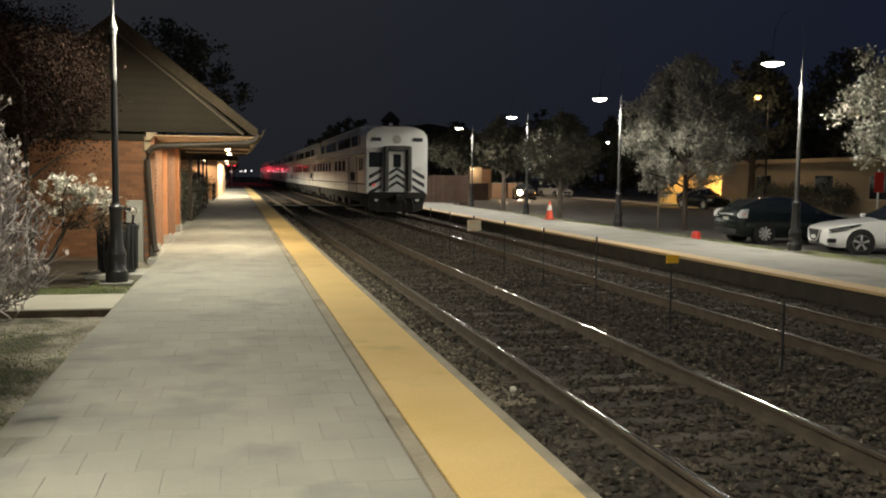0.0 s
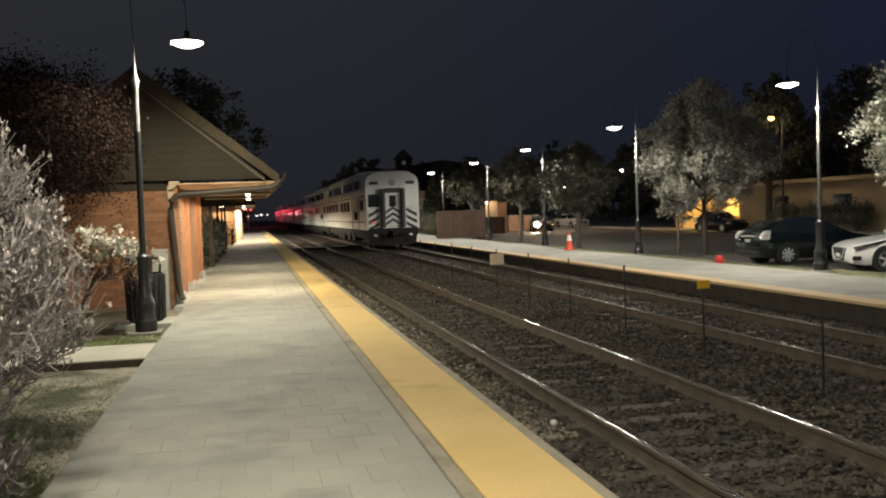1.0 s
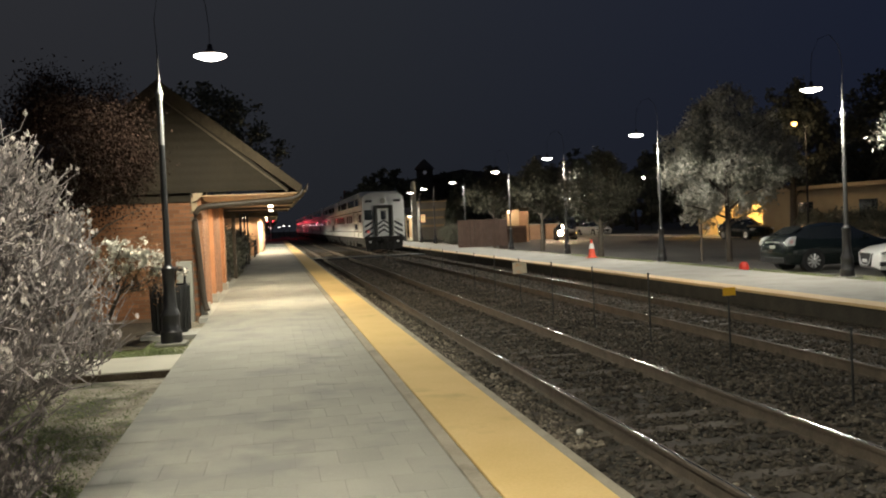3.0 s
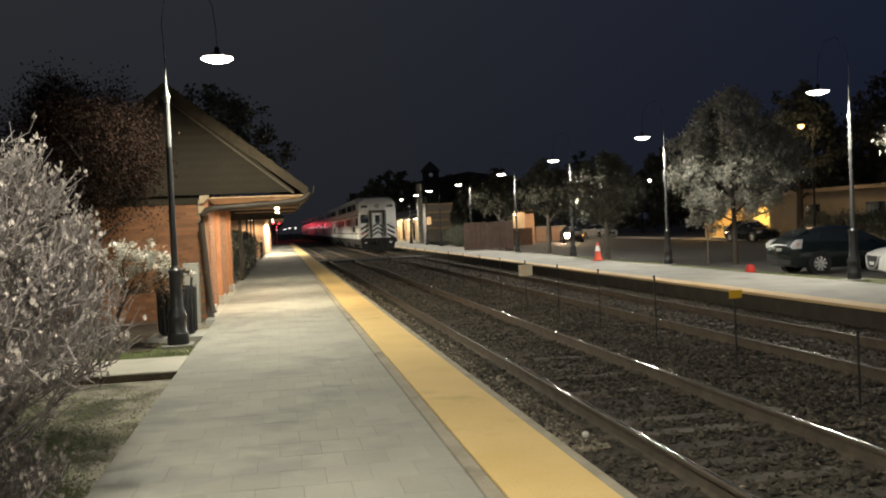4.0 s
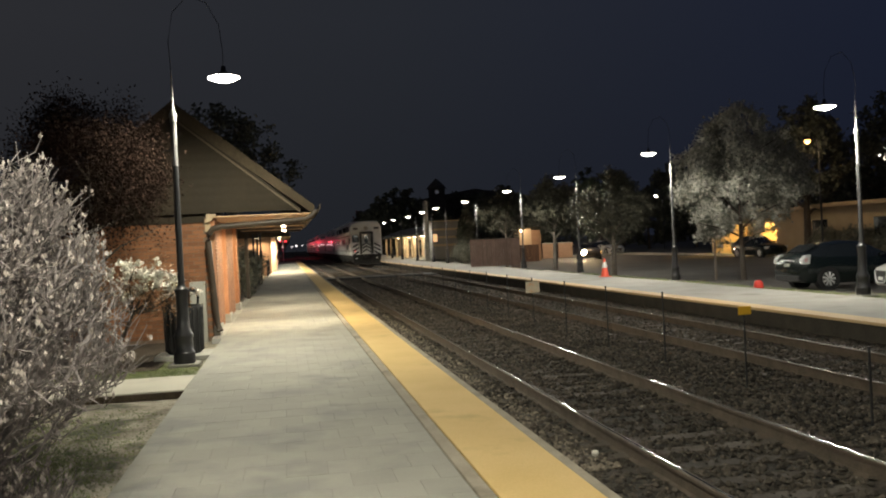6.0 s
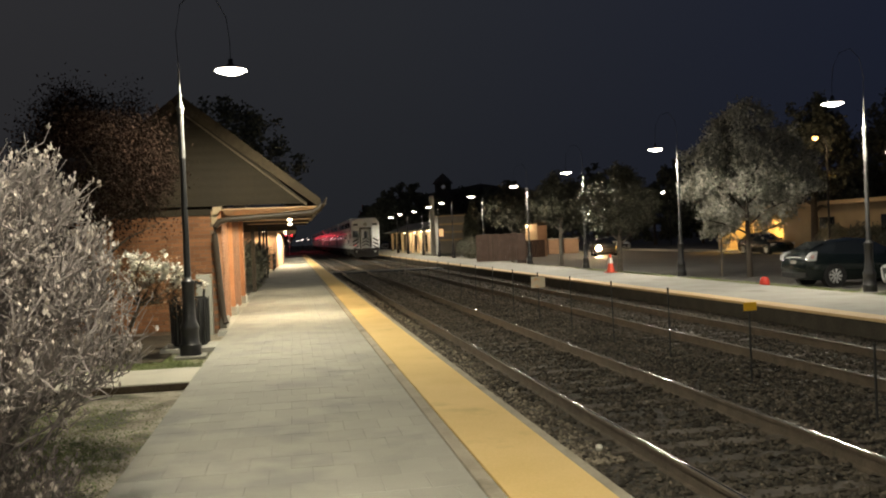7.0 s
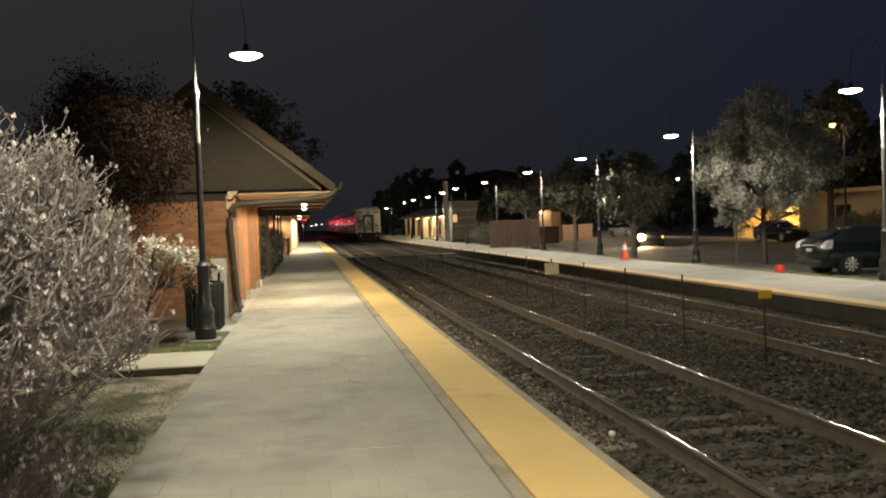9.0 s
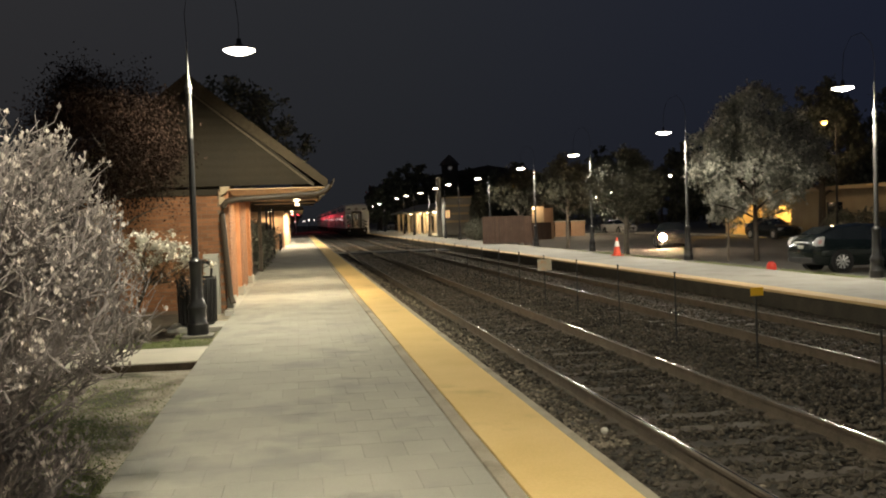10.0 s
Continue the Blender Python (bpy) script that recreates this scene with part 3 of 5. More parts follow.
DOWNSPOUT = [(0.66, 18.98, 2.62), (0.6, 18.98, 2.53), (0.45, 18.98, 2.46), (-0.3, 18.98, 2.42), (-1.22, 18.98, 2.38), (-1.36, 18.98, 2.34), (-1.44, 18.99, 2.24), (-1.46, 19.0, 2.1), (-1.42, 19.02, 1.4), (-1.36, 19.0, 0.5), (-1.3, 18.92, 0.34)]
part("downspout", tube(DOWNSPOUT, [0.06] * len(DOWNSPOUT), 12), M_SPOUT, depot, "brown metal downspout", smooth=True)
for y in (24.0, 28.2, 32.8):
    part("beam", box(WALL_X + 0.02, EAVE_X - 0.07, y, y + 0.14, 2.49, 2.555), M_BRONZE, depot)
for k, y in enumerate((21.4, 26.6, 32.2)):
    lampu = part("soffit_light", lathe([(0.06, 0.0), (0.07, 0.03), (0.06, 0.06)], 14, (0.0, y, 2.498)), M_SOFFITLENS, depot, "lit round soffit light", smooth=True)
for y, w in ((21.4, 470), (26.6, 350), (32.2, 170)):
    down_lamp("soffit_lamp", (0.0, y, 2.47), w, (1.0, 0.9, 0.64), 174, 0.1)
part("post", box(-1.38, -1.26, 33.2, 33.32, 0.1, 2.55), M_BRONZE, depot)

# utility cabinet, bin and lamp footing against the south wall
cabinet = thing("utility_cabinet", "narrow pale grey utility cabinet against the brick wall", "utility box")
part("body", box(-1.86, -1.56, 18.98, 19.24, GARDEN - 0.05, 1.32, 0.015), M_GREYBOX, cabinet)
part("door", box(-1.83, -1.59, 18.96, 18.978, 0.3, 1.26, 0.005), M_GREYBOX, cabinet)
part("handle", box(-1.63, -1.615, 18.945, 18.959, 0.75, 0.9), M_BLACK, cabinet)

bin_ = thing("litter_bin", "black steel litter bin with an arched hood", "litter bin", pose(-1.72, 16.45, 0.18))
part("pad", box(-0.45, 0.45, -0.45, 0.45, -0.2, 0.02, 0.01), M_CONCRETE, bin_, "concrete pad")
part("drum", lathe([(0.27, 0.03), (0.29, 0.06), (0.3, 0.5), (0.31, 0.8), (0.3, 0.83), (0.27, 0.8)], 20), M_BLACKMATT, bin_, smooth=True)
for k in range(20):
    a = 2 * math.pi * k / 20
    part("slat", tube([(0.305 * math.cos(a), 0.305 * math.sin(a), 0.07), (0.318 * math.cos(a), 0.318 * math.sin(a), 0.8)], [0.016, 0.016], 5), M_BLACKMATT, bin_)
for sx in (-1, 1):
    part("hood_post", tube([(0.24 * sx, 0, 0.8), (0.26 * sx, 0, 1.0), (0.23 * sx, 0, 1.08)], [0.02, 0.02, 0.02], 8), M_BLACK, bin_)
part("hood", prism([(-0.31, 1.02), (-0.29, 1.08), (-0.2, 1.12), (0, 1.135), (0.2, 1.12), (0.29, 1.08), (0.31, 1.02), (0.26, 1.04), (0, 1.09), (-0.26, 1.04)], "y", -0.2, 0.2), M_BLACK, bin_)

# further depot down the near platform, with railing in front
far = thing("brick_shelter", "brick platform shelter lit by warm ceiling lamps", "building")
part("wall", box(-6, -1.0, 66, 67, 0, 3.0), M_PINKBRICK, far)
part("side_wall", box(-6, -5, 67, 95, 0, 3.0), M_PINKBRICK, far)
for y in (72, 80, 88):
    part("pillar", box(-1.15, -0.75, y, y + 0.9, PZ, 2.8, 0.01), M_PINKBRICK, far)
part("roof", prism([(0.4, 2.8), (0.4, 3.0), (-3.2, 4.4), (-6.6, 3.0), (-6.6, 2.8)], "y", 64.5, 96), M_ROOF, far)
# the fixture at y 67.2 is added to go with the train-side lamp
for x, y in ((-1.9, 64.85), (-0.4, 67.2), (-0.5, 84.0)):
    part("ceiling_light", box(x - 0.1, x + 0.1, y, y + 0.2, 2.75, 2.795), M_SOFFITLENS, far)
down_lamp("shelter_lamp", (-1.9, 64.95, 2.7), 300, (1.0, 0.74, 0.42), 165, 0.1)
# added lamp, placed here to brighten the train's side
down_lamp("shelter_lamp", (-0.3, 67.3, 2.7), 650, (1.0, 0.86, 0.6), 176, 0.1)
down_lamp("shelter_lamp", (-0.4, 71.0, 2.6), 1500, (1.0, 0.86, 0.6), 176, 0.1)
down_lamp("shelter_lamp", (-0.4, 85.0, 2.6), 1500, (1.0, 0.91, 0.73), 176, 0.1)

railing = thing("ramp_railing", "black steel handrail beside the platform", "railing")
for y in (57.5, 60.0, 62.5, 65.0):
    part("post", tube([(-1.15, y, 0.1), (-1.15, y, 1.3)], [0.03, 0.03], 6), M_BLACK, railing)
for z in (0.5, 0.9, 1.27):
    part("rail", tube([(-1.15, 57.5, z), (-1.15, 65.0, z)], [0.022, 0.022], 6), M_BLACK, railing)
for k, y in enumerate((44.0, 50.0, 56.0)):
    p = single("canopy_post", box(-1.5, -1.4, y, y + 0.1, 0.1, 3.0, 0.01), M_BLACK, "slim black steel post", "post", group="canopy posts")

# ---------------------------------------------------------------- posts between the tracks
def fence_post(y, h=0.95):
    p = thing("marker_post", "slim dark steel fence post between the tracks", "post", pose(5.64, y, 0, random.uniform(-1, 1), random.uniform(-1, 1), 0), group="fence posts")
    part("stake", box(-0.01, 0.01, -0.01, 0.01, -0.3, h, 0.002), M_BLACKMATT, p)
    part("cap", box(-0.014, 0.014, -0.014, 0.014, h + 0.001, h + 0.022, 0.002), M_BLACKMATT, p)
    return p


for k in range(22):
    y = 8.7 + 2.475 * k
    post = fence_post(y, (0.62, 0.79)[k] if k < 2 else 0.93)
    if k == 1:
        part("sign_plate", box(-0.085, 0.085, -0.032, -0.018, 0.785, 0.89, 0.004), M_SIGNYELLOW, post, "yellow enamel sign plate")
    if k == 5:
        part("sign_plate", box(-0.165, 0.165, -0.035, -0.022, 0.6, 0.86, 0.004), M_SIGNCREAM, post, "faded cream and orange sign plate")


# ---------------------------------------------------------------- the departing train
def train_profile(w, z0, eave, crown):
    pts = [(-w, z0), (-w, eave)]
    for k in range(1, 12):
        a = math.pi * k / 12
        c = math.cos(a)
        pts.append((-w * (abs(c) ** 0.62) * (1 if c > 0 else -1), eave + (crown - eave) * math.sin(a) ** 0.75))
    pts += [(w, eave), (w, z0)]
    return pts


def chevron(bm, points, y):
    add_prism(bm, points, "y", y - 0.012, y)


CAR_LEN, HALF = 25.6, 1.5


def passenger_car(cab):
    """A bilevel gallery car, rear end at y = 0, standing on the rails."""
    car = thing("cab_car" if cab else "passenger_car", "white and stainless bilevel commuter cab car with dark chevrons" if cab else "stainless steel bilevel commuter coach", "train car", group="" if cab else "train cars")
    part("body", prism(train_profile(HALF, 1.04, 3.7, 4.36), "y", 0.02 if not cab else 0.3, CAR_LEN), M_STEEL, car, smooth=True)
    # the gallery rises behind a slanted front, its sides flush with the body
    upper = prism([(1.75, 3.72), (2.3, 4.42), (2.5, 4.54), (CAR_LEN - 2.5, 4.54), (CAR_LEN - 2.3, 4.42), (CAR_LEN - 1.75, 3.72)], "x", -HALF - 0.004, HALF + 0.004)
    for q in upper.verts:
        if q.co.z > 4.25:
            q.co.x *= 0.985 if q.co.z < 4.5 else 0.88
    part("gallery", upper, M_STEEL, car, "raised steel gallery")
    part("roof", prism(train_profile(HALF - 0.25, 4.4, 4.53, 4.6), "y", 2.7, CAR_LEN - 2.7), M_TRAINROOF, car, smooth=True)
    part("underframe", box(-1.3, 1.3, 0.5, CAR_LEN - 0.3, 0.55, 1.03, 0.05), M_UNDER, car)
    for k, y in enumerate((6.6, 9.4, 13.0, 15.4)):
        part("equipment_box", box(-1.38, 1.38, y, y + 1.6, 0.32, 0.7, 0.04), M_UNDER, car)
    for y in (3.4, CAR_LEN - 3.4):
        truck = part("truck", box(-1.1, 1.1, y - 1.6, y + 1.6, 0.36, 0.72, 0.05), M_UNDER, car)
        for dy in (-1.25, 1.25):
            for sx in (-0.755, 0.755):
                part("wheel", tube([(sx - 0.065, y + dy, 0.46), (sx + 0.065, y + dy, 0.46)], [0.45, 0.45], 20), M_UNDER, truck)
    for sx in (-1, 1):
        s = HALF * sx
        out = s + 0.012 * sx
        xs = sorted((s - 0.02 * sx, out))
        part("sill_stripe", box(*xs, 0.3, CAR_LEN, 1.3, 1.42), M_TRAINWHITE, car)
        # tubes added to draw the two lamp reflection streaks along the side
        for z, r in ((3.04, 0.05), (1.5, 0.04)):
            part("streak_tube", tube([(s, 0.32, z), (s, CAR_LEN, z)], [r, r], 14), M_STREAKTUBE, car, "bright round tube added to form a reflection streak", smooth=True)
        part("door_seam", box(*sorted((s, s + 0.02 * sx)), 3.2, 3.36, 0.9, 2.95), M_GREYRUBBER, car)
        part("door_seam", box(*sorted((s, s + 0.02 * sx)), 6.6, 6.76, 0.9, 2.95), M_GREYRUBBER, car)
        part("side_door", box(*sorted((s, s + 0.008 * sx)), 3.4, 6.55, 1.05, 2.9), M_TRAINWHITE, car)
        for y in (1.1, 1.9, 8.2, 10.2, 12.2, 16.0, 18.0, 20.0, 22.0, 24.0):
            part("window", box(*xs, y, y + (0.6 if y < 2 else 1.3), 2.2, 2.82, 0.004), M_GLASS, car, "dark tinted window")
        part("window", box(*sorted((s - 0.02 * sx, s + 0.02 * sx)), 3.9, 5.8, 1.62, 2.12, 0.004), M_GLASS, car, "dark tinted window")
        for y, ln in ((2.9, 2.4), (6.0, 5.6), (13.0, 6.0), (20.2, 2.4)):
            part("upper_window", box(*sorted((s - 0.02 * sx, out + 0.004 * sx)), y, y + ln, 3.5, 4.06, 0.004), M_GLASS, car, "dark tinted upper window")
        part("upper_window", box(*sorted((s - 0.02 * sx, out + 0.004 * sx)), 2.1, 2.38, 3.5, 3.95, 0.004), M_GLASS, car)
    if cab:
        part("end_sheet", prism(train_profile(HALF + 0.004, 1.04, 3.7, 4.4), "y", 0.0, 0.298), M_TRAINWHITE, car, "white painted car end", smooth=True)
        bm = bmesh.new()
        for x0, x1, z0, z1 in ((-0.66, -0.46, 1.16, 3.42), (0.46, 0.66, 1.16, 3.42), (-0.455, 0.455, 3.2, 3.44)):
            add_box(bm, x0, x1, -0.42, -0.005, z0, z1, 0.05)
        part("diaphragm", bm, M_GREYRUBBER, car, "dark grey rubber gangway frame")
        door = part("end_door", box(-0.44, 0.44, -0.05, -0.004, 1.2, 3.16, 0.01), M_TRAINWHITE, car)
        bm = bmesh.new()
        for z in (1.28, 1.62, 1.96):
            chevron(bm, [(-0.4, z), (-0.4, z + 0.15), (0, z + 0.42), (0.4, z + 0.15), (0.4, z), (0, z + 0.27)], -0.052)
        part("chevrons", bm, M_DARKSTRIPE, door, "dark chevron stripes")
        part("window", box(-0.19, 0.19, -0.075, -0.052, 2.36, 3.02, 0.01), M_GLASS, door)
        part("cab_window", box(-1.36, -0.74, -0.02, -0.004, 2.36, 3.1, 0.02), M_GLASS, car, "dark cab windscreen")
        for sx in (-1, 1):
            bm = bmesh.new()
            for z in (1.22, 1.62, 2.02):
                pts = [(0.76 * sx, z + 0.28), (0.76 * sx, z + 0.1), (1.05 * sx, z - 0.08 + 0.0), (1.36 * sx, z - 0.26), (1.36 * sx, z - 0.06), (1.05 * sx, z + 0.1)]
                pts = [(x, max(zz, 1.08)) for x, zz in pts]
                chevron(bm, pts, -0.003)
            part("stripes", bm, M_DARKSTRIPE, car, "dark slanted warning stripes")
            part("class_lamp", box(sx * 1.02 - 0.24, sx * 1.02 + 0.24, -0.03, -0.004, 3.66, 3.84, 0.02), M_DARKSTRIPE, car)
            part("handhold", tube([(1.43 * sx, -0.04, 1.2), (1.43 * sx, -0.04, 2.3)], [0.014, 0.014], 6), M_RIM, car)
            part("ditch_lamp", tube([(1.0 * sx, -0.1, 0.78), (1.0 * sx, 0.02, 0.78)], [0.1, 0.1], 12), M_RIM, car)
        part("headlamp", tube([(0, -0.02, 3.76), (0, 0.0, 3.76)], [0.19, 0.21], 20), M_GREYBOX, car, "round grey headlamp casing")
        part("marker_lamp", tube([(-1.12, -0.07, 1.48), (-1.12, -0.02, 1.48)], [0.07, 0.07], 12), glow("red_marker", (1.0, 0.12, 0.1), 0.45), car, "small lit red marker lamp")
        part("pilot", prism([(-1.42, 1.03), (1.42, 1.03), (1.3, 0.3), (0.9, 0.2), (-0.9, 0.2), (-1.3, 0.3)], "y", 0.05, 0.3), M_UNDER, car)
        part("buffer_beam", box(-1.4, 1.4, -0.18, 0.04, 0.8, 1.12, 0.03), M_UNDER, car)
        part("coupler", box(-0.17, 0.17, -0.75, 0.1, 0.72, 1.0, 0.05), M_UNDER, car)
        for sx in (-0.6, 0.35, 0.7):
            part("hose", tube([(sx, -0.1, 0.85), (sx + 0.05, -0.3, 0.6), (sx + 0.02, -0.32, 0.35)], [0.03, 0.03, 0.03], 6), M_UNDER, car)
    else:
        part("gangway", box(-0.7, 0.7, -0.55, 0.015, 1.1, 3.4, 0.05), M_GREYRUBBER, car)
    # the real cars are a little lower and narrower than the drawing above
    for ob in car.children_recursive:
        for q in ob.data.vertices:
            q.co.x *= 0.96
            if q.co.z > 1.04:
                q.co.z = 1.04 + (q.co.z - 1.04) * 0.925
    return car


cab_car = passenger_car(True)
coach = passenger_car(False)
TRAIN = [cab_car, coach] + [copy_thing(coach, Matrix()) for k in range(5)]


# ---------------------------------------------------------------- vehicles
def vehicle(name, label, paint, stations, length, wheels, lamps, lit=False):
    """A road car along +x from its nose at x = 0; stations: x, sill, belt, top, half width, roof half width."""
    car = thing(name, label, "car")
    body, windows = bmesh.new(), bmesh.new()
    rows = []
    for x, zb, zm, zt, w, wr in stations:
        half_ring = [(0, zb), (w * 0.86, zb), (w * 0.97, zb + 0.12), (w, zb + 0.3), (w * 0.985, zm - 0.08), (w * 0.94, zm), (wr, max(zt - 0.07, zm + 0.005)), (wr * 0.8, max(zt, zm + 0.012)), (0, max(zt + 0.02, zm + 0.03))]
        ring = [(x, y, z) for y, z in half_ring] + [(x, -y, z) for y, z in reversed(half_ring[1:-1])]
        rows.append((ring, zt - zm))
    for target in (body, windows):
        for (ra, ta), (rb, tb) in zip(rows, rows[1:]):
            k = len(ra)
            for i in range(k):
                cabin = i in (5, k - 6) and max(ta, tb) > 0.2
                screen = i in (6, 7, k - 8, k - 7) and abs(ta - tb) > 0.2
                is_glass = (cabin or screen)
                if is_glass != (target is windows):
                    continue
                j = (i + 1) % k
                quad = [ra[i], ra[j], rb[j], rb[i]]
                target.faces.new([target.verts.new(p) for p in quad])
    for ring, _ in (rows[0], rows[-1]):
        body.faces.new([body.verts.new(p) for p in ring])
    bmesh.ops.remove_doubles(body, verts=body.verts, dist=0.0005)
    bmesh.ops.remove_doubles(windows, verts=windows.verts, dist=0.0005)
    part("body", body, paint, car, smooth=True)
    part("window", windows, M_GLASS, car, "dark car glass", smooth=True)
    w = max(s[4] for s in stations)
    for x in wheels:
        for sy in (-1, 1):
            arch = part("wheel_arch", tube([(x, sy * (w - 0.25), 0.34), (x, sy * (w + 0.004), 0.34)], [0.385, 0.385], 24), M_BLACKMATT, car)
            tyre = part("tyre", tube([(x, sy * (w - 0.2), 0.33), (x, sy * (w - 0.02), 0.33), (x, sy * (w + 0.016), 0.33)], [0.33, 0.33, 0.3], 24), M_TYRE, car, smooth=True)
            rim = part("rim", tube([(x, sy * (w + 0.004), 0.33), (x, sy * (w + 0.019), 0.33)], [0.225, 0.22], 20), M_BLACKMATT, tyre, "dark wheel dish")
            part("rim_ring", tube([(x, sy * (w + 0.012), 0.33), (x, sy * (w + 0.026), 0.33)], [0.23, 0.222], 24, False), M_RIM, tyre, "bright rim edge")
            bm = bmesh.new()
            for q in range(5 if paint is M_WHITECAR else 9):
                a = 2 * math.pi * q / (5 if paint is M_WHITECAR else 9) + 0.3
                for da in (-0.09, 0.09):
                    add_tube(bm, [(x + 0.03 * math.cos(a), sy * (w + 0.024), 0.33 + 0.03 * math.sin(a)), (x + 0.215 * math.cos(a + da), sy * (w + 0.02), 0.33 + 0.215 * math.sin(a + da))], [0.024, 0.018], 5)
            part("spokes", bm, M_RIM, tyre, "alloy spokes")
    for sy in (-1, 1):
        part("mirror", box(1.62, 1.78, sy * (w + 0.02) - 0.07, sy * (w + 0.02) + 0.07, 0.98, 1.1, 0.03), paint, car)
        for nm, mat, x0, x1, y0, y1, z0, z1, lab in lamps:
            part(nm, box(x0, x1, *sorted((sy * y0, sy * y1)), z0, z1, 0.02), mat, car, lab)
    return car


SEDAN = [(0.0, 0.3, 0.6, 0.6, 0.62, 0.5), (0.1, 0.22, 0.72, 0.73, 0.8, 0.6), (0.4, 0.18, 0.82, 0.84, 0.88, 0.62), (1.3, 0.18, 0.95, 0.97, 0.92, 0.62), (1.5, 0.18, 0.97, 1.0, 0.92, 0.66),
         (2.25, 0.18, 0.98, 1.42, 0.92, 0.62), (3.0, 0.18, 0.99, 1.44, 0.92, 0.62), (3.5, 0.18, 1.0, 1.36, 0.92, 0.6), (4.2, 0.2, 1.02, 1.05, 0.9, 0.62), (4.7, 0.25, 1.0, 1.02, 0.84, 0.6), (4.85, 0.35, 0.8, 0.81, 0.75, 0.55)]
HATCH = [(0.0, 0.3, 0.62, 0.63, 0.6, 0.5), (0.12, 0.22, 0.74, 0.75, 0.78, 0.6), (0.5, 0.18, 0.84, 0.86, 0.86, 0.6), (1.15, 0.18, 0.95, 0.98, 0.88, 0.62), (2.1, 0.18, 0.98, 1.45, 0.88, 0.6), (2.7, 0.18, 1.0, 1.5, 0.88, 0.6),
         (3.5, 0.18, 1.03, 1.42, 0.88, 0.58), (4.2, 0.22, 1.06, 1.15, 0.84, 0.6), (4.38, 0.28, 0.95, 0.98, 0.8, 0.58), (4.46, 0.38, 0.7, 0.71, 0.74, 0.55)]

white_car = vehicle("white_sedan", "white sedan parked nose-in beside the platform verge", M_WHITECAR, SEDAN, 4.85, (0.95, 3.75), [
    ("fog_recess", M_BLACKMATT, 0.08, 0.3, 0.62, 0.85, 0.32, 0.44, ""), ("tail_light", M_TAIL, 4.62, 4.84, 0.5, 0.8, 0.75, 0.9, "")])
part("grille", prism([(-0.46, 0.66), (0.46, 0.66), (0.34, 0.3), (-0.34, 0.3)], "x", -0.03, 0.12), M_BLACKMATT, white_car, "dark V-shaped grille")
part("grille_trim", tube([(-0.035, -0.48, 0.67), (-0.05, -0.33, 0.4), (-0.055, -0.2, 0.33), (-0.055, 0.2, 0.33), (-0.05, 0.33, 0.4), (-0.035, 0.48, 0.67)], [0.018] * 6, 6), M_RIM, white_car, "chrome V trim")
part("number_plate", box(-0.06, -0.035, -0.16, 0.16, 0.4, 0.5, 0.004), M_WHITEPLASTIC, white_car)
for sy in (-1, 1):
    lens = part("headlight", prism([(0.1, 0.7), (0.32, 0.75), (0.92, 0.86), (0.95, 0.83), (0.42, 0.68), (0.12, 0.64)], "y", *sorted((sy * 0.66, sy * 0.915))), M_GLASS, white_car, "dark swept-back headlight")
    part("running_light", tube([(0.12, sy * 0.925, 0.67), (0.42, sy * 0.925, 0.7), (0.62, sy * 0.925, 0.75)], [0.012] * 3, 5), M_HEADOFF, lens)
    part("door_line", box(1.62, 1.63, *sorted((sy * 0.91, sy * 0.926)), 0.3, 0.95), M_GREYRUBBER, white_car)
white_car.matrix_basis = pose(16.54, 23.75, LOT, 0, 0, -16)
dark_car = vehicle("dark_hatchback", "very dark green hatchback parked beside the platform verge", M_DARKCAR, HATCH, 4.46, (0.85, 3.55), [
    ("headlight", M_HEADOFF, 0.1, 0.5, 0.55, 0.83, 0.62, 0.76, ""),
    ("bumper_trim", M_BLACKMATT, 4.36, 4.48, 0.004, 0.7, 0.3, 0.46, "")])
dark_car.matrix_basis = pose(20.35, 27.6, LOT, 0, 0, 180)
part("number_plate", box(4.42, 4.46, -0.16, 0.16, 0.74, 0.84, 0.005), M_GREYBOX, dark_car, "pale plate")
part("plate_trim", tube([(4.44, -0.42, 0.93), (4.46, 0.0, 0.95), (4.44, 0.42, 0.93)], [0.018] * 3, 6), M_RIM, dark_car, "bright hatch trim")
part("rear_window", prism([(3.66, 1.385), (4.12, 1.175), (4.14, 1.2), (3.7, 1.415)], "y", -0.5, 0.5), M_GLASS, dark_car, "dark rear window")
for sy in (-1, 1):
    lens = part("tail_light", prism([(4.17, 0.84), (4.41, 0.83), (4.4, 0.98), (4.26, 1.1), (4.12, 1.12)], "y", *sorted((sy * 0.66, sy * 0.852))), M_HEADOFF, dark_car, "clear tail light cluster")
    part("stop_lens", prism([(4.24, 0.9), (4.35, 0.89), (4.34, 0.99), (4.23, 1.04)], "y", *sorted((sy * 0.8, sy * 0.858))), M_TAIL, lens, "red stop lens")

tagged(copy_thing(dark_car, pose(32.6, 57.0, LOT, 0, 0, 95)), "dark hatchback parked before the lit porch")
tagged(copy_thing(white_car, pose(33.2, 88.5, LOT, 0, 0, 100)), "white sedan parked at the far end of the lot")

tagged(copy_thing(white_car, pose(17.0, 168.0, PZ - 0.004, 0, 0, 80)), "pale sedan parked beyond the station near the tracks")

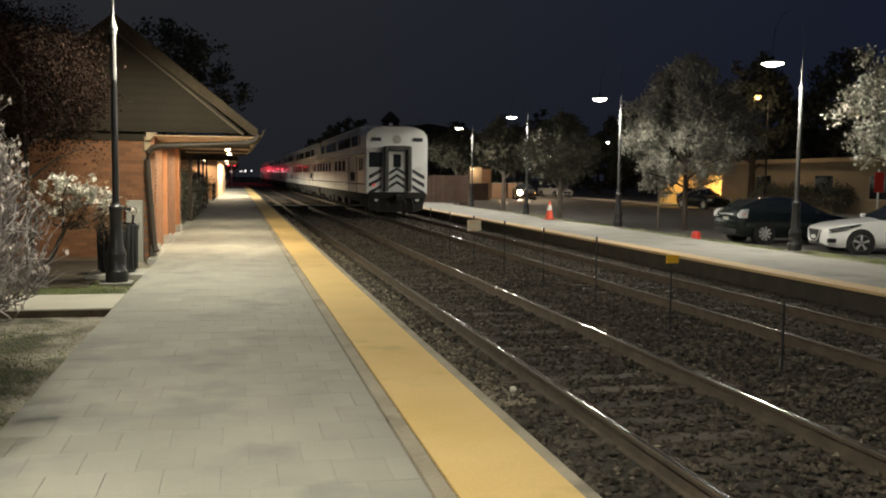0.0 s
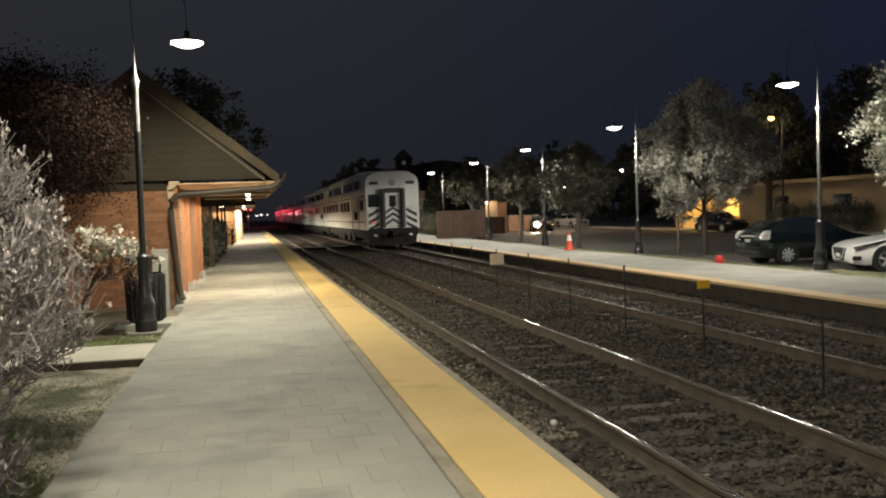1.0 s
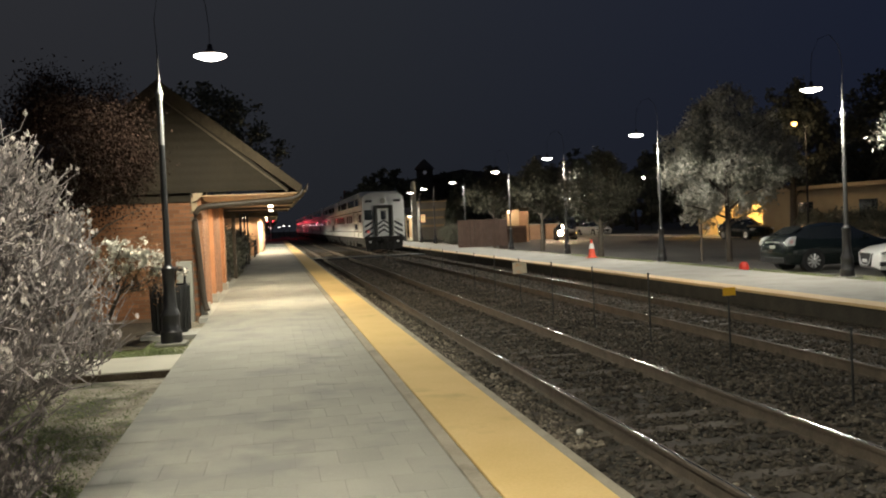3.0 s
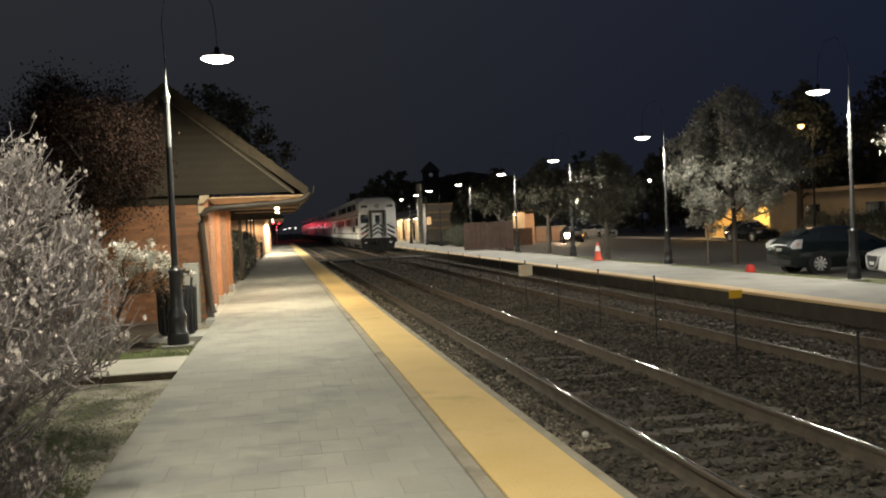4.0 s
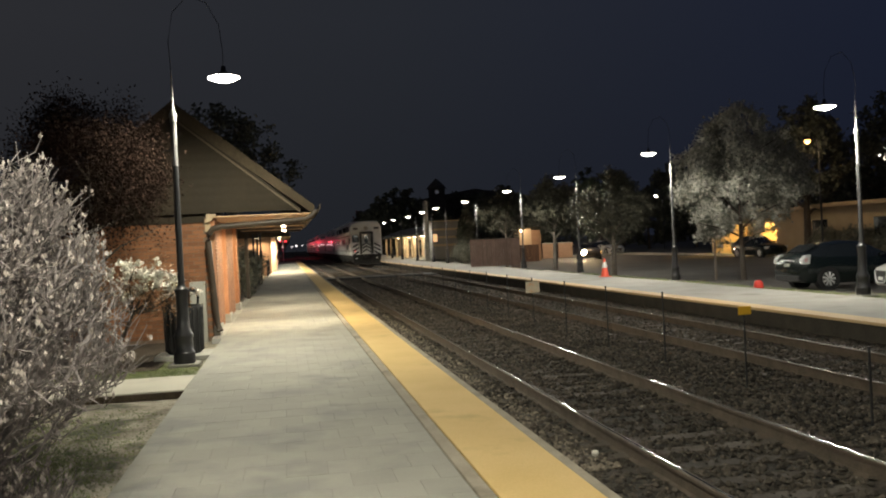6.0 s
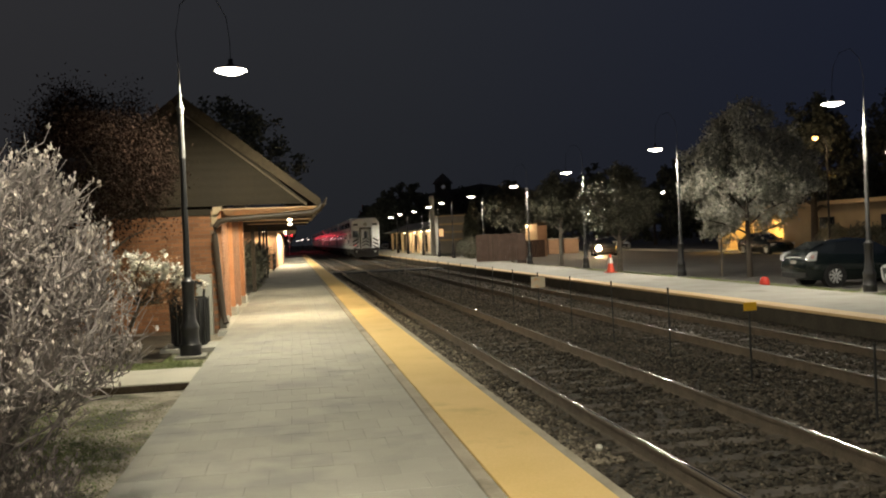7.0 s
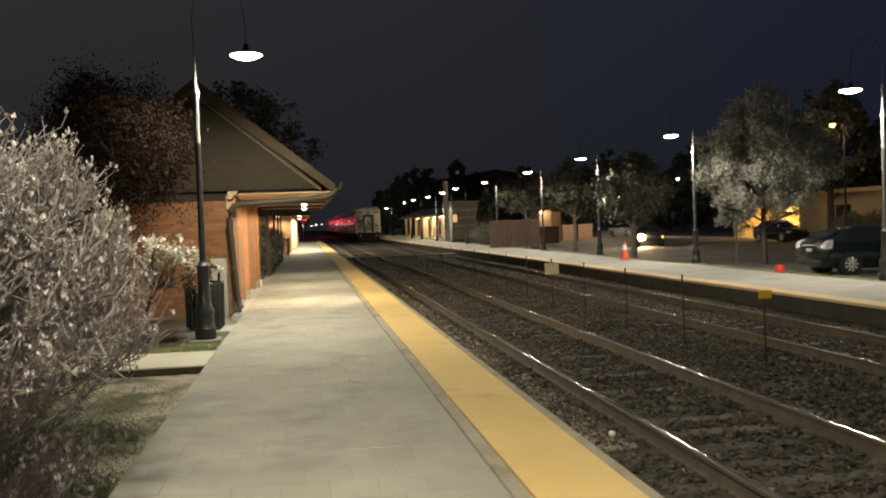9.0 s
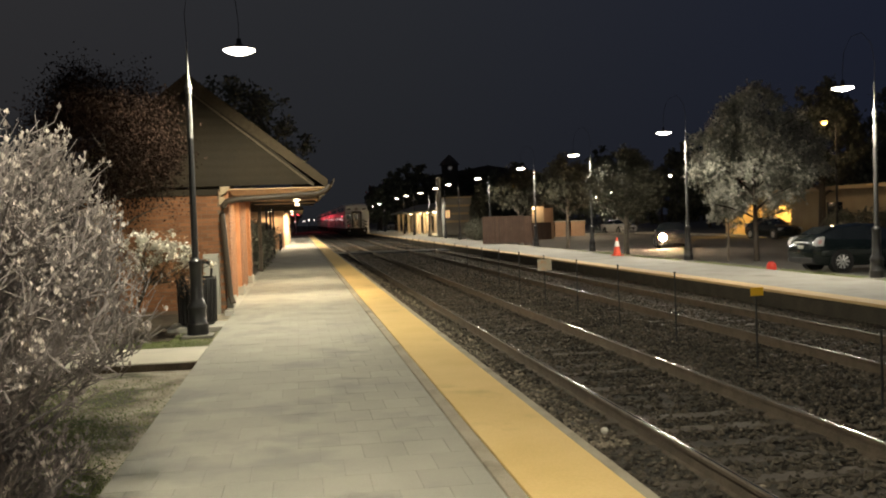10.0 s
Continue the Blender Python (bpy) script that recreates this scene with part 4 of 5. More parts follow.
moving_car = vehicle("moving_car", "grey car driving through the parking lot with a lit headlight", M_GREYCAR, SEDAN, 4.85, (0.95, 3.75), [
    ("turn_light", M_TURN, 0.1, 0.2, 0.74, 0.84, 0.6, 0.68, "amber turn light"), ("grille", M_BLACKMATT, -0.02, 0.1, 0.004, 0.5, 0.36, 0.6, "dark grille"), ("tail_light", M_TAIL, 4.62, 4.84, 0.5, 0.8, 0.75, 0.9, "")])
part("headlight", tube([(-0.06, 0.6, 0.66), (0.1, 0.6, 0.66)], [0.19, 0.19], 16), M_HEADLIGHT, moving_car, "bright lit headlight")


# ---------------------------------------------------------------- trees and shrubs
def leaf_cloud(rng, centres, per, spread, size):
    """Small bent leaves scattered round clump centres."""
    c = np.repeat(np.asarray(centres, float), per, 0)
    n = len(c)
    p = c + rng.normal(0, 1, (n, 3)) * spread
    u = rng.normal(0, 1, (n, 3))
    u /= np.linalg.norm(u, axis=1)[:, None]
    w = rng.normal(0, 1, (n, 3))
    v = np.cross(u, w)
    v /= np.linalg.norm(v, axis=1)[:, None]
    s = (size * rng.uniform(0.6, 1.3, n))[:, None]
    verts = np.stack((p - u * s, p + v * s * 0.55, p + u * s, p - v * s * 0.55), 1).reshape(-1, 3)
    faces = np.arange(4 * n).reshape(-1, 4)
    return verts, faces


def tree(name, label, base, height, crown_low, radius, leaf_mat, bark, seed, clumps=170, per=45, leaf=0.09, limbs=9, pointed=False, trunk=0.16, taper=0.58, gaps=-0.06, tuft=0.0):
    rng = np.random.default_rng(seed)
    bx, by, bz = base
    t = thing(name, label, "tree", pose(bx, by, bz))
    bm = bmesh.new()
    top = height * 0.86
    lean = rng.uniform(-0.15, 0.15, 2)
    trunk_pts = [(lean[0] * k / 5, lean[1] * k / 5, top * k / 5 - 0.15) for k in range(6)]
    add_tube(bm, trunk_pts, [trunk, trunk * 0.8, trunk * 0.62, trunk * 0.45, trunk * 0.28, trunk * 0.1], 9)
    part("trunk", bm, bark, t, smooth=True)
    ends = []
    for k in range(limbs):
        a = 2.4 * k + rng.uniform(-0.3, 0.3)
        z0 = crown_low * 0.75 + (height * 0.7 - crown_low * 0.75) * k / limbs
        reach = radius * (0.85 if not pointed else 0.8 * (1 - k / limbs) + 0.15) * rng.uniform(0.7, 1.05)
        rise = rng.uniform(0.3, 0.9) * reach
        pts = [(lean[0] * 0.3, lean[1] * 0.3, z0), (0.4 * reach * math.cos(a), 0.4 * reach * math.sin(a), z0 + rise * 0.55), (reach * math.cos(a + 0.15), reach * math.sin(a + 0.15), z0 + rise)]
        part("limb", tube(pts, [trunk * 0.42, trunk * 0.26, trunk * 0.06], 6), bark, t, smooth=True)
        ends += [pts[1], pts[2]]
    mid = (crown_low + height) / 2
    centres = []
    while len(centres) < clumps:
        p = rng.uniform(-1, 1, 3)
        d = np.linalg.norm(p)
        if d > 1 or d < 0.25:
            continue
        if pointed:
            h = (p[2] + 1) / 2
            q = (p[0] * radius * (1 - h) ** 0.8, p[1] * radius * (1 - h) ** 0.8, crown_low + h * (height - crown_low))
        else:
            narrow = 1.0 - taper * max(p[2], -0.2)
            q = (p[0] * radius * narrow, p[1] * radius * narrow, mid + p[2] * (height - crown_low) / 2)
        if noise.noise(Vector(q) * 0.9 + Vector((seed, 0, 0))) < gaps:
            continue
        centres.append(q)
    centres += ends
    v, f = leaf_cloud(rng, centres, per, tuft or radius * 0.05 + 0.06, leaf)
    crown = new("crown", mesh_of("crown", v.tolist(), f.tolist(), leaf_mat))
    crown.parent = t
    tagged(crown, kind="stuff")
    return t


tree("blossom_tree", "spreading tree in pale blossom beside the parking lot", (17.9, 34.2, LOT), 6.9, 1.9, 2.62, M_BLOSSOM, M_DARKBARK, 11, 420, 80, 0.066, 12, trunk=0.125, taper=0.5, gaps=-0.02, tuft=0.15)
tree("blossom_tree", "pale blossoming tree overhanging the parked cars", (15.6, 17.6, LOT), 5.6, 2.3, 2.3, M_BLOSSOM, M_BARK, 12, 190, 110, 0.055, gaps=0.0, tuft=0.12)
tree("blossom_tree", "slim young tree with pale leaves near the platform", (17.3, 35.4, LOT), 3.6, 1.7, 0.9, M_BLOSSOM, M_BARK, 13, 50, 40, 0.08, 5, trunk=0.06)
tree("street_tree", "rounded tree with dull spring leaves by the platform", (14.35, 39.2, LOT), 4.9, 1.8, 1.7, M_DULLLEAF, M_BARK, 14, 170, 80, 0.06, gaps=0.0, tuft=0.14)
tree("street_tree", "rounded tree with dull spring leaves by the platform", (16.6, 55.5, LOT), 5.7, 2.6, 2.0, M_DULLLEAF, M_BARK, 15, 130, 45, 0.1)
tree("street_tree", "rounded tree with dull spring leaves by the platform", (16.2, 66.5, LOT), 5.9, 2.7, 2.1, M_DULLLEAF, M_BARK, 16, 130, 45, 0.1)
tree("evergreen_tree", "tall dark conical evergreen tree", (16.75, 84.0, LOT), 5.3, 0.3, 1.25, M_DARKLEAF, M_DARKBARK, 17, 160, 50, 0.14, pointed=True)
tree("dark_tree", "large dark tree behind the depot", (-4.2, 62.0, 0.1), 11.5, 4.0, 4.8, M_DARKLEAF, M_DARKBARK, 18, 150, 40, 0.16, trunk=0.3)
tree("dark_tree", "large dark tree behind the parking lot", (42.0, 57.5, LOT), 11.5, 3.6, 4.4, M_DARKLEAF, M_DARKBARK, 19, 170, 45, 0.16, trunk=0.3)
tree("dark_tree", "large dark tree behind the parking lot", (36.0, 68.0, LOT), 10.0, 2.5, 4.6, M_DARKLEAF, M_DARKBARK, 20, 150, 45, 0.18, trunk=0.3)
tree("dark_tree", "dark leafy tree before the low tan building", (34.3, 56.2, LOT), 10.5, 3.6, 3.0, M_DARKLEAF, M_DARKBARK, 23, 150, 60, 0.15, trunk=0.3)
M_PLUM = vary_island(material("dark_plum_leaf", (0.012, 0.007, 0.005), (0.025, 0.0135, 0.0095), 2, 0.95, bump=0), 0.4)
M_PLUM.node_tree.nodes["Principled BSDF"].inputs["Specular IOR Level"].default_value = 0.1
tree("plum_tree", "dark purple-leaved plum tree before the depot gable", (-3.15, 16.8, GARDEN - 0.03), 4.6, 2.1, 1.35, M_PLUM, M_DARKBARK, 24, 260, 120, 0.027, 8, trunk=0.07, taper=0.3, gaps=-0.12, tuft=0.17)
for k in range(26):
    x = -14 + 4.9 * k + random.uniform(-2, 2)
    if -2 < x < 14:
        x += 16
    y = random.uniform(165, 215) - abs(x - 40) * 0.25
    h = random.uniform(8, 15) if x > 12 else random.uniform(8, 13)
    tree("far_tree", "dark distant tree against the night sky", (x, y, 0), h, 1.5, h * 0.36, M_DARKLEAF, M_DARKBARK, 30 + k, 70, 32, 0.4, 5, trunk=0.3)


for k in range(18):
    x, y = 34 + 2.4 * k + random.uniform(-1, 1), 128 - 2.6 * k + random.uniform(-5, 5)
    tree("dark_tree", "dark tree beyond the parking lot", (x, y, LOT), random.uniform(7, 12), 0.6, random.uniform(3, 4.5), M_DARKLEAF, M_DARKBARK, 80 + k, 80, 34, 0.32, 5, trunk=0.25)
for k, (x, h) in enumerate(((14.6, 8.2), (17.4, 10.6), (20.2, 12.9), (23.0, 12.4), (26.6, 10.2), (38.0, 10.6), (42.5, 12.4))):
    tree("far_tree", "dark distant tree rising behind the station", (x, 163 + 1.5 * k, 0), h, 1.0, h * 0.33, M_DARKLEAF, M_DARKBARK, 120 + k, 90, 40, 0.34, 5, trunk=0.3, taper=0.4)
marker = thing("line_marker", "slim white marker post beside the far track", "post", pose(9.9, 131.0, 0))
part("stake", box(-0.12, 0.12, -0.05, 0.05, -0.3, 3.4, 0.01), M_WHITEPLASTIC, marker)
part("foot", box(-0.2, 0.2, -0.15, 0.15, -0.3, 0.3, 0.02), M_CONCRETE, marker)


def bud_cloud(rng, tips, per, length):
    """Opening buds: a few narrow petals that stand up and spread from each twig's tip."""
    p = np.repeat(np.asarray(tips, float), per, 0)
    n = len(p)
    a, lean = rng.uniform(0, 6.283, n), rng.uniform(0.05, 0.75, n)
    up = np.stack((np.cos(a) * lean, np.sin(a) * lean, np.ones(n)), 1)
    up /= np.linalg.norm(up, axis=1)[:, None]
    across = np.stack((-np.sin(a), np.cos(a), rng.normal(0, 0.2, n)), 1)
    ln = (length * np.repeat(rng.uniform(0.35, 1.25, len(tips)), per) * rng.uniform(0.7, 1.2, n))[:, None]
    p = p + rng.normal(0, 0.006, (n, 3))
    verts = np.stack((p, p + up * ln * 0.5 + across * ln * 0.24, p + up * ln, p + up * ln * 0.5 - across * ln * 0.24), 1).reshape(-1, 3)
    return verts, np.arange(4 * n).reshape(-1, 4)


def twig_bush(name, label, base, radius, height, seed, stems, twigs):
    """A dense leafless shrub: curved stems that fork into pale twigs tipped with buds."""
    rng = np.random.default_rng(seed)
    t = thing(name, label, "bush", pose(*base))
    bm, tips = bmesh.new(), []
    fine = bmesh.new()
    for k in range(stems):
        a, tilt = rng.uniform(0, 6.283), math.acos(rng.uniform(0.1, 1.0))
        r = radius * math.sin(tilt) ** 0.8 * rng.uniform(0.84, 1.0)
        h = height * (0.3 + 0.7 * math.cos(tilt) ** 0.8) * rng.uniform(0.88, 1.0)
        p0 = np.array((0.18 * math.cos(a), 0.18 * math.sin(a), -0.1))
        p3 = np.array((r * math.cos(a), r * math.sin(a), h))
        p1 = p0 + np.array((0.3 * r * math.cos(a), 0.3 * r * math.sin(a), 0.45 * h)) + rng.normal(0, 0.07, 3)
        p2 = p0 * 0 + np.array((0.7 * r * math.cos(a + 0.1), 0.7 * r * math.sin(a + 0.1), 0.78 * h)) + rng.normal(0, 0.08, 3)
        pts = [p0, p1, p2, p3]
        if k < 120:
            part("stem", tube(pts, [0.016, 0.011, 0.007, 0.003], 5), M_TWIG, t)
        else:
            add_tube(bm, pts, [0.016, 0.011, 0.007, 0.003], 5, cap=False)
        for q in range(twigs):
            f = (1 - 0.68 * rng.random() ** 1.6) * 2.999
            i, g = int(f), f - int(f)
            s = pts[i] * (1 - g) + pts[i + 1] * g
            d = rng.normal(0, 1, 3) * 0.6 + np.array((math.cos(a), math.sin(a), 0.7)) * 0.7
            d /= np.linalg.norm(d)
            ln = rng.uniform(0.07, 0.21)
            m = s + d * ln * 0.5 + rng.normal(0, 0.03, 3)
            e = s + d * ln + np.array((0, 0, 0.06))
            add_tube(fine, [s, m, e], [0.005, 0.004, 0.0024], 3, cap=False)
            tips.append(e)
    tagged(part("stem_thicket", bm, M_TWIG, t), kind="stuff")
    ft = part("twig_growth", fine, M_TWIG, t)
    tagged(ft, kind="stuff")
    return t, np.array(tips), rng


bush, tips, rng = twig_bush("magnolia_bush", "large twiggy pale bush covered in opening buds", (-2.5, 6.2, GARDEN - 0.03), 1.67, 2.58, 5, 620, 32)
v, f = bud_cloud(rng, tips[rng.random(len(tips)) < 0.62], 5, 0.03)
bud = new("blossom", mesh_of("blossom", v.tolist(), f.tolist(), M_BUD))
bud.parent = bush
tagged(bud, "pale pinkish buds", kind="stuff")

low_bush, tips, rng = twig_bush("low_bush", "low straggling twiggy shrub at the garden's edge", (-2.0, 6.0, GARDEN - 0.03), 0.75, 0.55, 6, 110, 14)
v, f = bud_cloud(rng, tips[rng.random(len(tips)) < 0.6], 4, 0.035)
bud = new("blossom", mesh_of("blossom", v.tolist(), f.tolist(), M_BUD))
bud.parent = low_bush
tagged(bud, "pale pinkish buds", kind="stuff")

shrub = thing("magnolia_shrub", "small leaning magnolia with white blossoms before the brick wall", "shrub", pose(-2.8, 15.75, GARDEN - 0.03))
rng = np.random.default_rng(8)
spots, blossoms = [], []


def grow(pts, radii):
    part("stem", tube(pts, radii, 6), M_DARKBARK, shrub, smooth=True)
    for k in range(7):
        g = rng.uniform(0.35, 1.0) * (len(pts) - 1.001)
        i = int(g)
        b0 = np.array(pts[i]) * (1 - g + i) + np.array(pts[i + 1]) * (g - i)
        e = b0 + rng.normal(0, 0.12, 3) + np.array((0.04, 0, 0.13))
        part("branch", tube([b0, (b0 + e) / 2 + rng.normal(0, 0.03, 3), e], [0.009, 0.006, 0.003], 4), M_DARKBARK, shrub)
        spots.append(e)
        if e[2] > 1.1 and e[0] > 0.1:
            blossoms.append(e)


FORK = (0.4, -0.1, 0.85)
part("trunk", tube([(0.0, 0, -0.12), (0.1, -0.02, 0.25), (0.26, -0.06, 0.55), FORK], [0.05, 0.04, 0.034, 0.028], 8), M_DARKBARK, shrub, smooth=True)
for ex, ey, ez in ((1.08, -0.2, 1.14), (0.92, 0.2, 1.2), (0.78, -0.35, 1.24), (0.58, 0.1, 1.34), (0.4, -0.3, 1.34), (0.22, 0.15, 1.32), (1.1, 0.1, 1.0), (0.05, -0.2, 1.15)):
    mid = (FORK[0] * 0.45 + ex * 0.55, FORK[1] * 0.45 + ey * 0.55, FORK[2] * 0.5 + ez * 0.5 - 0.05)
    grow([FORK, mid, (ex, ey, ez)], [0.024, 0.015, 0.005])
part("stem", tube([(-0.05, 0.03, -0.1), (-0.09, 0.0, 0.6), (-0.02, 0.05, 1.15), (-0.1, 0.0, 1.5)], [0.04, 0.03, 0.02, 0.008], 7), M_DARKBARK, shrub, smooth=True)
grow([(-0.09, 0.0, 0.6), (-0.25, -0.1, 1.0), (-0.4, -0.2, 1.35)], [0.02, 0.013, 0.004])
spots = np.array(spots)
v, f = leaf_cloud(rng, spots, 34, 0.11, 0.024)
lv = new("foliage", mesh_of("foliage", v.tolist(), f.tolist(), vary_island(material("russet_leaf", (0.19, 0.105, 0.055), (0.31, 0.185, 0.1), 3, 0.7, bump=0), 0.3)))
lv.parent = shrub
tagged(lv, kind="stuff")
ends = np.array(blossoms)
for k in range(46):
    x, y = rng.uniform(0.12, 1.12), rng.uniform(-0.38, 0.28)
    e = np.array((x, y, 1.58 - 0.3 * (x - 0.2) + rng.normal(0, 0.06)))
    b0 = ends[np.argmin(np.linalg.norm(ends - e, axis=1))]
    part("branch", tube([b0, (b0 + e) / 2 + np.array((0, 0, 0.02)), e], [0.005, 0.004, 0.003], 4), M_DARKBARK, shrub)
    blossoms.append(e)
v, f = leaf_cloud(rng, np.array(blossoms), 30, 0.03, 0.034)
pt = new("blossom", mesh_of("blossom", v.tolist(), f.tolist(), M_PETAL))
pt.parent = shrub
tagged(pt, "white magnolia blossoms", kind="stuff")

# hedge between the depot and the far shelter
for k, y in enumerate((35.0, 38.0, 41.5, 46.0, 51.0)):
    rng = np.random.default_rng(60 + k)
    c = rng.normal(0, 1, (70, 3))
    c /= np.linalg.norm(c, axis=1)[:, None]
    c = c * np.array((0.8, 1.4, 0.85)) * rng.uniform(0.5, 1.0, (70, 1)) + np.array((0, 0, 1.0))
    v, f = leaf_cloud(rng, c, 40, 0.16, 0.07)
    h = thing("evergreen_bush", "rounded dark green evergreen bush beside the platform", "bush", pose(-2.0, y, 0.05), group="evergreen bushes")
    part("stem", tube([(0, 0, -0.1), (0.02, 0, 0.9)], [0.08, 0.04], 7), M_DARKBARK, h)
    fol = new("foliage", mesh_of("foliage", v.tolist(), f.tolist(), M_MIDLEAF))
    fol.parent = h
    tagged(fol, kind="stuff")


for x, y, words in ((34.2, 47.0, "low building"), (34.1, 50.5, "low building"), (34.2, 54.0, "low building"), (15.6, 70.5, "far platform"), (15.4, 75.0, "far platform"), (15.6, 79.5, "far platform"), (16.8, 87.0, "far platform")):
    tagged(copy_thing(h, pose(x, y, LOT, 0, 0, 40 * y)), "dark green evergreen bush beside the " + words)


def grass(name, label, count, spots, h, seed):
    rng = np.random.default_rng(seed)
    k = rng.integers(0, len(spots), count)
    s = np.asarray(spots)[k]
    p = s[:, :2] + rng.normal(0, 1, (count, 2)) * s[:, 3:5]
    ok = p[:, 0] < -1.3 if s[0][0] < 0 else p[:, 0] > 12.7
    p, z = p[ok], s[ok][:, 2]
    n = len(p)
    a, ln = rng.uniform(0, 6.283, n), h * rng.uniform(0.5, 1.3, n)
    d = np.stack((np.cos(a), np.sin(a)), 1)
    b0 = np.column_stack((p - d * 0.006, z))
    b1 = np.column_stack((p + d * 0.006, z))
    tp = np.column_stack((p + rng.normal(0, 0.9, (n, 2)) * ln[:, None], z + ln * 0.8))
    v = np.stack((b0, b1, tp), 1).reshape(-1, 3)
    ob = new(name, mesh_of(name, v.tolist(), np.arange(3 * n).reshape(-1, 3).tolist(), M_GRASS))
    return tagged(ob, label, "grass", kind="stuff")


grass("garden_grass", "patchy green grass beside the platform", 40000, [(-2.6, 9.6, 0.12, 0.7, 0.5), (-2.0, 8.6, 0.12, 0.35, 0.45), (-3.2, 10.8, 0.12, 0.8, 0.4), (-2.3, 8.0, 0.12, 0.4, 0.45), (-3.6, 9.0, 0.12, 0.6, 0.6), (-2.3, 15.0, 0.12, 0.6, 0.45), (-2.0, 14.5, 0.12, 0.4, 0.4), (-2.4, 14.8, 0.12, 0.6, 0.5), (-3.6, 14.7, 0.12, 1.0, 0.6), (-1.7, 6.6, 0.12, 0.25, 0.4), (-1.85, 6.95, 0.12, 0.28, 0.3), (-1.85, 6.9, 0.12, 0.22, 0.25)], 0.026, 71)
grass("verge_grass", "short worn grass on the platform verge", 14000, [(13.3, y, 0.1, 0.3, 1.6) for y in range(14, 44, 3)], 0.07, 72)
grass("lawn_grass", "short grass strip before the parked white car", 16000, [(14.8, y, -0.06, 0.42, 1.0) for y in range(13, 23, 2)], 0.07, 73)

# ---------------------------------------------------------------- small things on the far side
cone = thing("traffic_cone", "orange traffic cone with a pale reflective band", "traffic cone", pose(12.35, 34.8, PZ))
part("foot", box(-0.2, 0.2, -0.2, 0.2, 0, 0.03, 0.01), M_CONE, cone)
part("shell", lathe([(0.16, 0.03), (0.1, 0.35), (0.03, 0.72), (0.022, 0.72)], 16), M_CONE, cone, smooth=True)
part("band", lathe([(0.112, 0.36), (0.062, 0.58), (0.06, 0.58)], 16), M_WHITEPLASTIC, cone, "pale reflective band", smooth=True)
red = thing("red_tub", "small round red plastic tub at the tree's foot", "tub", pose(12.85, 23.9, 0.1))
part("bowl", lathe([(0.07, 0.0), (0.11, 0.03), (0.132, 0.1), (0.132, 0.2), (0.11, 0.27), (0.06, 0.315), (0.01, 0.32)], 18), M_REDPLASTIC, red, smooth=True)
part("rim", lathe([(0.132, 0.1), (0.142, 0.11), (0.142, 0.135), (0.132, 0.145)], 18), M_REDPLASTIC, red)

red_sign = thing("red_sign", "small red sign on a slim steel post", "sign", pose(23.5, 30.0, LOT))
part("post", tube([(0, 0, -0.1), (0, 0, 2.5)], [0.03, 0.03], 8), M_RIM, red_sign)
part("plate", box(-0.2, 0.2, -0.05, -0.035, 1.65, 2.4, 0.006), M_REDPLASTIC, red_sign, "plain red plate")

enclosure = thing("board_enclosure", "brown wooden board enclosure beside the platform", "fence")
for k in range(22):
    part("board", box(11.6 + 0.145 * k, 11.73 + 0.145 * k, 57.4, 57.44, PZ, 1.95 + random.uniform(-0.01, 0.01), 0.004), M_FENCEWOOD, enclosure)
for k in range(16):
    part("board", box(14.8, 14.84, 57.4 + 0.145 * k, 57.53 + 0.145 * k, LOT, 1.95, 0.004), M_FENCEWOOD, enclosure)
part("rail", box(11.6, 14.8, 57.45, 57.52, 1.6, 1.7), M_FENCEWOOD, enclosure)
part("rail", box(11.6, 14.8, 57.45, 57.52, 0.5, 0.6), M_FENCEWOOD, enclosure)

# kerbs of the lot
single("lot_kerb", box(33.4, 33.6, 20, 89.4, LOT - 0.2, LOT + 0.15, 0.02), M_CONCRETE, "pale concrete kerb along the parking lot", "kerb", kind="structure")
single("lot_pavement", box(33.604, 35.0, 20, 89.4, LOT - 0.2, LOT + 0.14), M_CONCRETE, "concrete pavement before the low building", "pavement", kind="structure")
single("lot_kerb", box(28.0, 33.39, 88.0, 89.4, LOT - 0.2, LOT + 0.16, 0.02), M_CONCRETE, "pale concrete kerb at the end of the lot", "kerb", kind="structure")

# low building across the lot, with a lit porch
low = thing("low_building", "long low tan building with a warmly lit porch", "building")
part("wall", box(35.0, 35.3, 18, 61.3, -0.3, 3.0), M_TANWALL, low, "tan stucco wall")
part("porch_back", box(38.0, 38.3, 61.3, 71.5, -0.3, 3.0), M_PALEWALL, low)
part("porch_side", box(35.304, 38.0, 61.0, 61.295, -0.3, 2.99), M_PALEWALL, low)
part("porch_side", box(35.0, 38.0, 71.2, 71.5, -0.3, 3.0), M_PALEWALL, low)
part("roof", box(34.6, 50, 17.6, 71.9, 3.0, 3.25, 0.02), M_TRIM, low, "tan flat roof edge")
part("lintel", box(35.0, 35.3, 61.302, 71.198, 2.2, 2.99), M_TANWALL, low)
for y in (24.0, 30.0, 37.0, 43.5, 48.5, 55.0):
    win = part("window", box(34.96, 34.999, y, y + 1.7, 0.9, 2.2), M_GLASS, low, "dark window")
    part("sill", box(34.9, 34.998, y - 0.05, y + 1.75, 0.8, 0.89), M_TRIM, win)
part("porch_light", box(36.3, 36.6, 67.0, 67.4, 2.9, 2.99), M_AMBER, low, "amber porch light")
point_lamp("porch_lamp", (36.4, 67.2, 2.7), 1050, (1.0, 0.6, 0.16), 0.15)

street = thing("street_lamp", "amber sodium street lamp on a tall pole", "street lamp", pose(32.7, 52.0, LOT))
